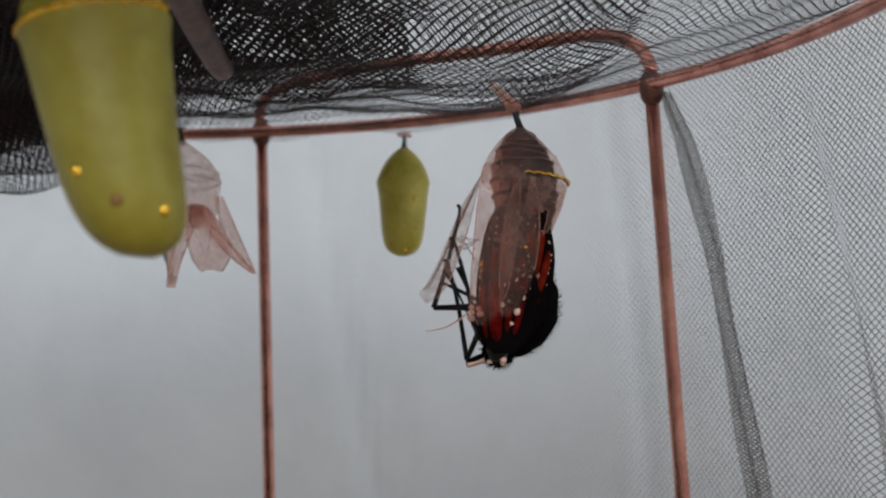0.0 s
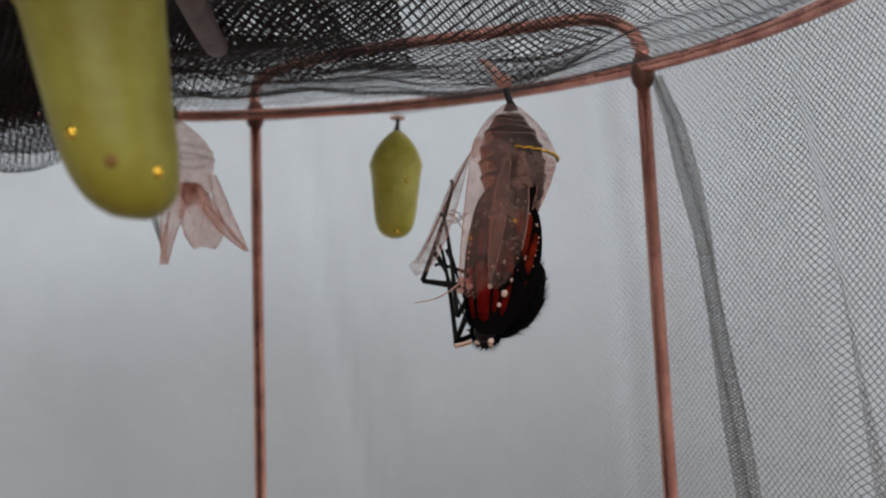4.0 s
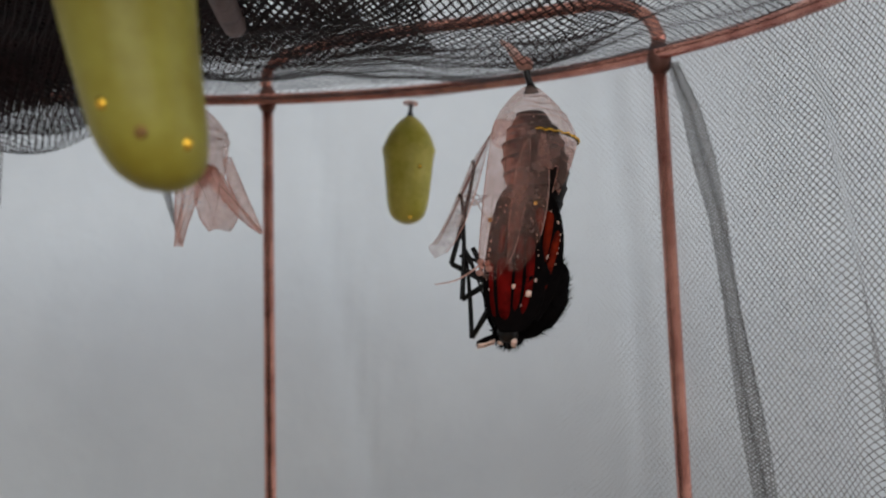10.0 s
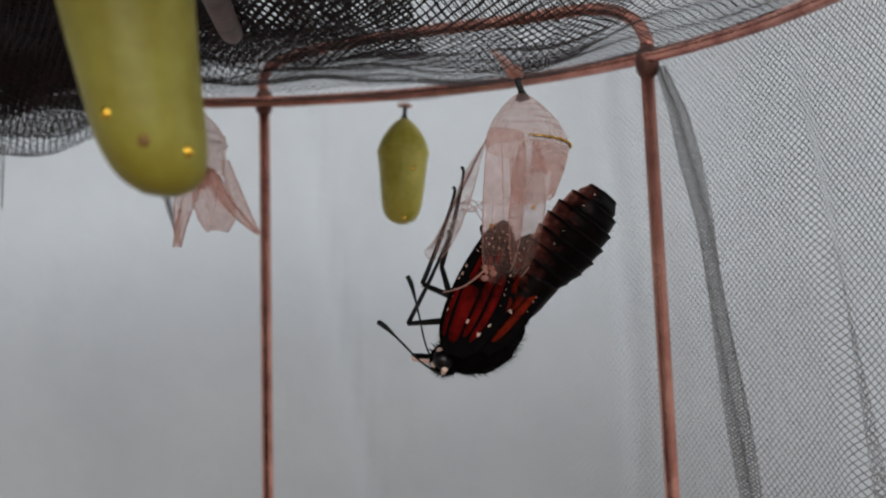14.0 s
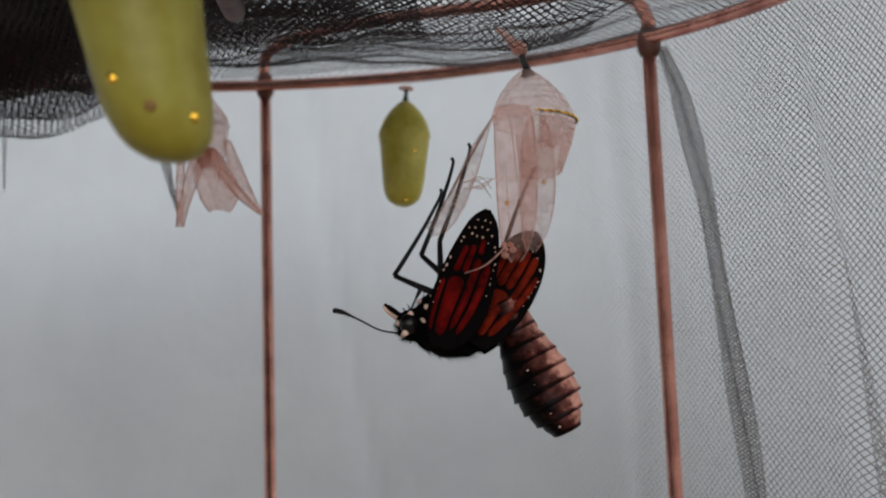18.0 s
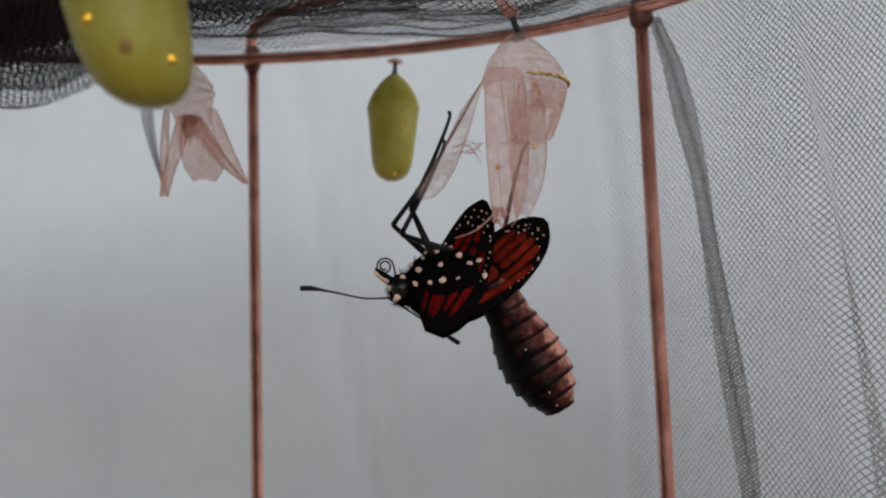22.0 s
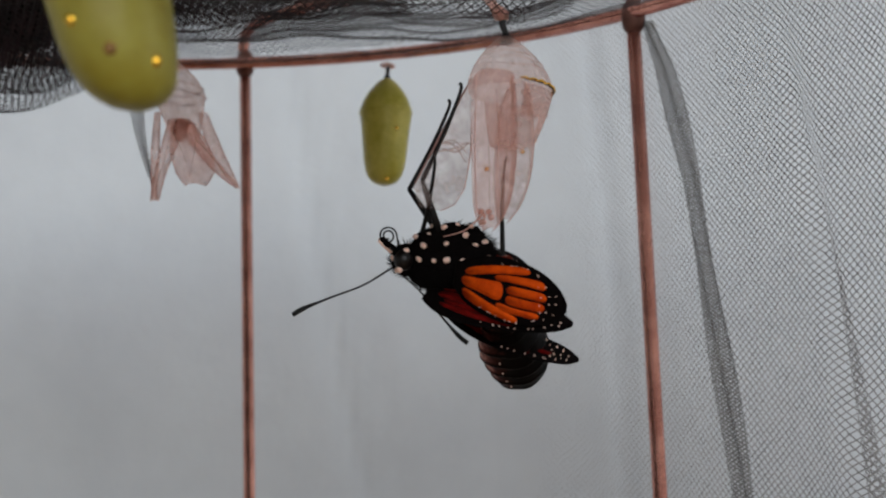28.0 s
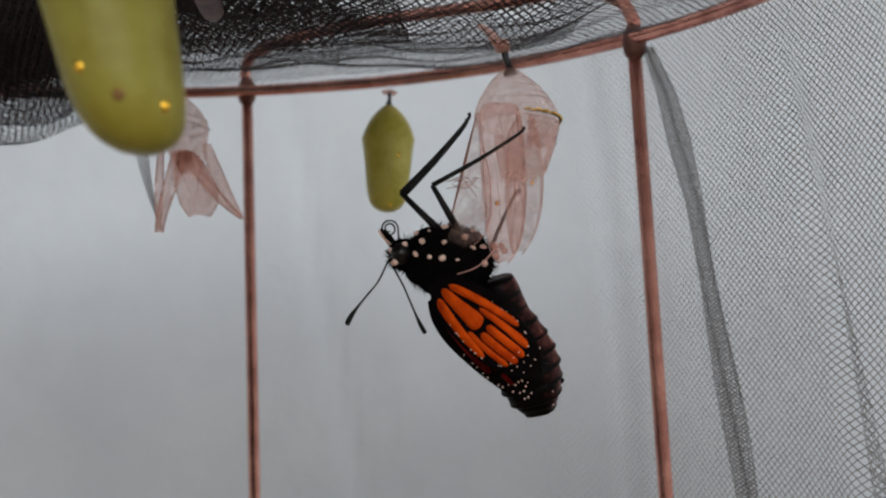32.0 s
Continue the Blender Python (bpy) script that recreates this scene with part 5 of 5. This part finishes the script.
# seconds, foot in metres, and the side to which the knee bends
FEET = {
    ('mid_leg', -1): [
        (0, -0.00072, 0.1445, 1.13098, -0.97, 0.01, -0.23),
        (1, -0.00072, 0.1445, 1.13098, -0.97, 0.01, -0.23),
        (9, -9e-05, 0.1445, 1.13154, -0.98, 0.02, -0.18),
        (13, -0.00024, 0.1445, 1.13078, -1, 0.01, 0),
        (17, 0.00049, 0.1445, 1.13112, -0.98, 0.02, 0.19),
        (22, -0.00089, 0.1445, 1.13057, -0.99, 0.02, 0.12),
        (24, -0.00012, 0.1445, 1.13133, -0.98, 0.05, 0.19),
        (25, -0.00238, 0.1445, 1.13038, -1, 0.02, 0),
        (25.5, -0.00445, 0.1445, 1.12848, -0.98, -0.01, -0.22),
        (27.5, -0.00276, 0.1445, 1.13239, -0.98, 0.15, -0.15),
        (28, 0.00162, 0.143, 1.13423, -0.99, -0, 0.15),
        (29, 0.00036, 0.143, 1.13611, -0.99, 0, -0.13),
        (30, 0.00224, 0.143, 1.13514, -1, -0, -0.02),
        (30.4, 0.00049, 0.1435, 1.13529, -0.95, 0, -0.31),
        (31.2, 0.00086, 0.1435, 1.13641, -0.96, 0.01, -0.27),
        (31.6, 0.00281, 0.143, 1.13308, -0.96, -0.02, 0.28),
        (32, 0.00222, 0.143, 1.13422, -0.96, -0.02, 0.27),
    ],
    ('hind_leg', -1): [
        (0, -0.00175, 0.1445, 1.12714, -0.79, 0.04, -0.61),
        (1, -0.00175, 0.1445, 1.12714, -0.79, 0.04, -0.61),
        (9, -0.00191, 0.1445, 1.12733, -0.85, 0.03, -0.52),
        (13, -0.0015, 0.1445, 1.12788, -0.98, -0.08, -0.18),
        (17, -0.00198, 0.1445, 1.12968, -1, 0.02, -0.07),
        (22, -0.00156, 0.1445, 1.12698, -1, 0.01, -0.06),
        (24, 0.00329, 0.1445, 1.12584, 0.93, -0.04, -0.36),
        (25, 0.0025, 0.1425, 1.12281, 0.51, 0.86, -0.04),
        (25.5, 0.00385, 0.1475, 1.12782, 0.98, -0.15, -0.13),
        (27.5, 0.00614, 0.148, 1.12607, 0.91, -0.36, -0.19),
        (28, -0.00161, 0.14, 1.12444, -0.92, 0.34, -0.18),
        (28.5, 0.00505, 0.1395, 1.13291, -0.96, -0.28, 0.07),
        (28.9, 0.0037, 0.1395, 1.13098, -0.98, -0.13, -0.12),
        (29.3, 0.00784, 0.1395, 1.13299, -0.91, -0.27, 0.32),
        (30, 0.00872, 0.1395, 1.13211, -0.94, -0.3, 0.16),
        (30.4, 0.00821, 0.1395, 1.13164, 0.84, -0.47, -0.29),
        (31.2, 0.00857, 0.1395, 1.13272, 0.96, -0.2, -0.2),
        (31.6, 0.0091, 0.1395, 1.13035, -0.81, -0.36, 0.46),
        (32, 0.00856, 0.1395, 1.13145, -0.83, -0.27, 0.48),
    ],
    ('mid_leg', 1): [
        (0, -0.00251, 0.149, 1.12516, -0.79, 0.14, -0.6),
        (1, -0.00251, 0.149, 1.12516, -0.79, 0.14, -0.6),
        (9, -0.00178, 0.149, 1.12296, -0.82, 0.11, -0.56),
        (13, -0.00237, 0.149, 1.12291, -0.87, 0.43, -0.23),
        (17, -0.00387, 0.149, 1.12558, -1, 0.01, -0.05),
        (22, -0.00144, 0.149, 1.12769, -0.98, -0.13, 0.13),
        (24, -0.00178, 0.149, 1.12797, 0.62, 0.76, -0.18),
        (25, -0.00425, 0.149, 1.13008, -0.99, 0.01, -0.11),
        (25.5, -0.00449, 0.149, 1.12224, -0.92, -0.23, -0.31),
        (28, 0.00026, 0.149, 1.13375, -0.99, 0.1, 0.08),
        (30, 0.00161, 0.149, 1.13657, -0.99, 0.12, 0.02),
        (30.4, 0.00157, 0.15, 1.12576, 0.11, -0.88, 0.46),
        (31.2, 0.00192, 0.15, 1.12687, 0.23, -0.87, 0.44),
        (31.6, 0.00257, 0.149, 1.13402, -0.97, 0.09, 0.23),
        (32, 0.00198, 0.149, 1.13516, -0.97, 0.06, 0.24),
    ],
    ('hind_leg', 1): [
        (0, -0.00321, 0.149, 1.12233, -0.27, -0.01, -0.96),
        (1, -0.00321, 0.149, 1.12233, -0.27, -0.01, -0.96),
        (9, -0.00176, 0.149, 1.12084, -0.44, 0.01, -0.9),
        (13, -0.00056, 0.149, 1.12292, 0.98, -0.1, 0.2),
        (17, 0.00827, 0.1475, 1.12927, 0.88, -0.01, -0.48),
        (22, 0.00839, 0.1475, 1.12776, 0.85, -0.01, -0.53),
        (24, 0.00732, 0.1475, 1.1195, 0.52, -0.06, -0.85),
        (25, 0.00683, 0.1475, 1.119, 0.64, -0.12, -0.76),
        (25.5, 0.00585, 0.1475, 1.11826, 0.67, -0.16, -0.72),
        (27.5, 0.00628, 0.148, 1.12643, 0.92, -0.14, -0.37),
        (28, 0.00691, 0.148, 1.12619, 0.85, -0.15, -0.51),
        (29, 0.00714, 0.148, 1.12908, 0.93, -0.09, -0.36),
        (30, 0.00843, 0.148, 1.12526, 0.8, -0.11, -0.59),
        (30.4, 0.00911, 0.148, 1.12458, 0.84, -0.03, -0.54),
        (31.2, 0.00945, 0.148, 1.12566, 0.84, -0.09, -0.54),
        (31.6, 0.00851, 0.148, 1.12497, 0.56, -0.2, -0.8),
        (32, 0.00794, 0.148, 1.12604, 0.63, -0.19, -0.75),
    ],
}
HIPS = {"mid_leg": (-0.0012, 0.0016, 0.0036), "hind_leg": (0.0012, 0.0017, 0.0036)}


def pointing(d, twist):
    """A turn whose -z points along d, with its x as near the underside as can be."""
    z = -Vector(d).normalized()
    x = Vector((0.3, 0, 1))
    x = (x - z * x.dot(z)).normalized()
    return Matrix((x, z.cross(x), z)).transposed().to_4x4() @ pose(0, 0, 0, 0, 0, twist)


def along_x(d):
    return Vector((-1, 0, 0)).rotation_difference(Vector(d)).to_matrix().to_4x4()


def turned(name, t):
    """The hindwings roll over on their own length, from their shade-darkened face to the bright orange one."""
    return float(np.interp(t, (25.6, 27.4), (0, 180))) if name == "hind" else 0.0


def wing_rows(name, s):
    rows = WING_ROWS[name, s]
    return [(t, *at_time(rows, t)) for t in sorted({r[0] for r in rows} | {26.0, 26.5, 27.0})]


def motions():
    p = FLY
    walk(SHELL_PARTS["flap"], [(t, pose(-0.0043, -0.0005, -0.0060, 0, tilt, 0) @ pose(0, 0, 0, 0, 0, turn)) for t, turn, tilt in FLAP_ROWS])
    walk(SHELL_THING, [(t, pose(x, y, z, 0, lean, turn)) for t, x, y, z, lean, turn in SHELL_TURNS])
    walk(p["root"], [(t, body_pose(t)) for t in key_times(BODY_ROWS)])
    walk(p["proboscis"], [(t, pose(0, 0, 0, 0, a, 0)) for t, a in ((0, 100), (12.4, 100), (15.5, 95), (20.5, 95), (21.5, 30), (22.2, 0), (32, 0))])
    walk(p["abdomen"], [(t, pose(x, y, z) @ pointing((dx, dy, dz), twist)) for t, x, y, z, dx, dy, dz, twist in ABDOMEN_ROWS])
    for k, name in enumerate(("case", "side_case")):
        walk(SHELL_PARTS[name], [(r[0], Matrix.Translation(CASE_AT[k]) @ pose(0, 0, 0, 0, r[1 + k], 0)) for r in CASE_ROWS])
    for s in (-1, 1):
        for n in ("fore", "hind"):
            walk(p[n, s], [(t, pose(x, s * y, z) @ pose(0, 0, 0, -s * flap, 0, 0) @ pose(0, 0, 0, 0, 0, s * yaw) @ pose(0, 0, 0, 0, -sweep, 0) @ pose(0, 0, 0, s * turned(n, t), 0, 0))
                           for t, x, y, z, flap, yaw, sweep in wing_rows(n, s)])
        walk(p["antenna", s], [(t, pose(-0.0072, s * 0.0009, -0.0004) @ along_x(d)) for t, *d in ANT_ROWS[s]])
        for n in ("mid_leg", "hind_leg"):
            rows = FEET[n, s]
            thigh, shin = [], []
            for t in key_times(rows, BODY_ROWS):
                m = body_pose(t)
                hip = Vector((HIPS[n][0], s * HIPS[n][1], HIPS[n][2]))
                foot = m.inverted() @ Vector(at_time(rows, t)[:3])
                pole = m.inverted().to_3x3() @ Vector(at_time(rows, t)[3:6])
                d = foot - hip
                far = min(d.length, (FEMUR + SHIN) * 0.995)
                ahead = d.normalized()
                c = (FEMUR ** 2 + far ** 2 - SHIN ** 2) / (2 * FEMUR * far)
                c = max(-0.98, min(0.98, c))
                out = (pole - ahead * pole.dot(ahead)).normalized()
                knee = hip + FEMUR * (c * ahead + math.sqrt(1 - c * c) * out)
                # x along the thigh, y across the leg's plane
                across = ahead.cross(out).normalized()

                def along(a, b):
                    x = (b - a).normalized()
                    return Matrix((x, across, x.cross(across))).transposed().to_4x4()
                mt = Matrix.Translation(hip) @ along(hip, knee)
                thigh.append((t, mt))
                shin.append((t, mt.inverted() @ Matrix.Translation(knee) @ along(knee, hip + ahead * far)))
            walk(p[n, s], thigh)
            walk(p[n, s, "shin"], shin)


room()
cage()
nets()
chrysalis(pose(-0.02675, 0.0785, 1.1374, 4, -10, 0), GREEN, 1.1, "large yellow-green chrysalis with a beaded gold band, hanging from the net", True,
          ((-0.0169, -118, "gold"), (-0.0190, -39, "gold"), (-0.0187, -86, "brown")), bend=-0.6, wide=0.99, slant=0.27)
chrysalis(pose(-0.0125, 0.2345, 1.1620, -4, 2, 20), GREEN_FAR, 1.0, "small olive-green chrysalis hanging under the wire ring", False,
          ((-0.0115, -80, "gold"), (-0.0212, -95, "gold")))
old_shell()
SHELL_THING = open_shell()
FLY = butterfly()
motions()
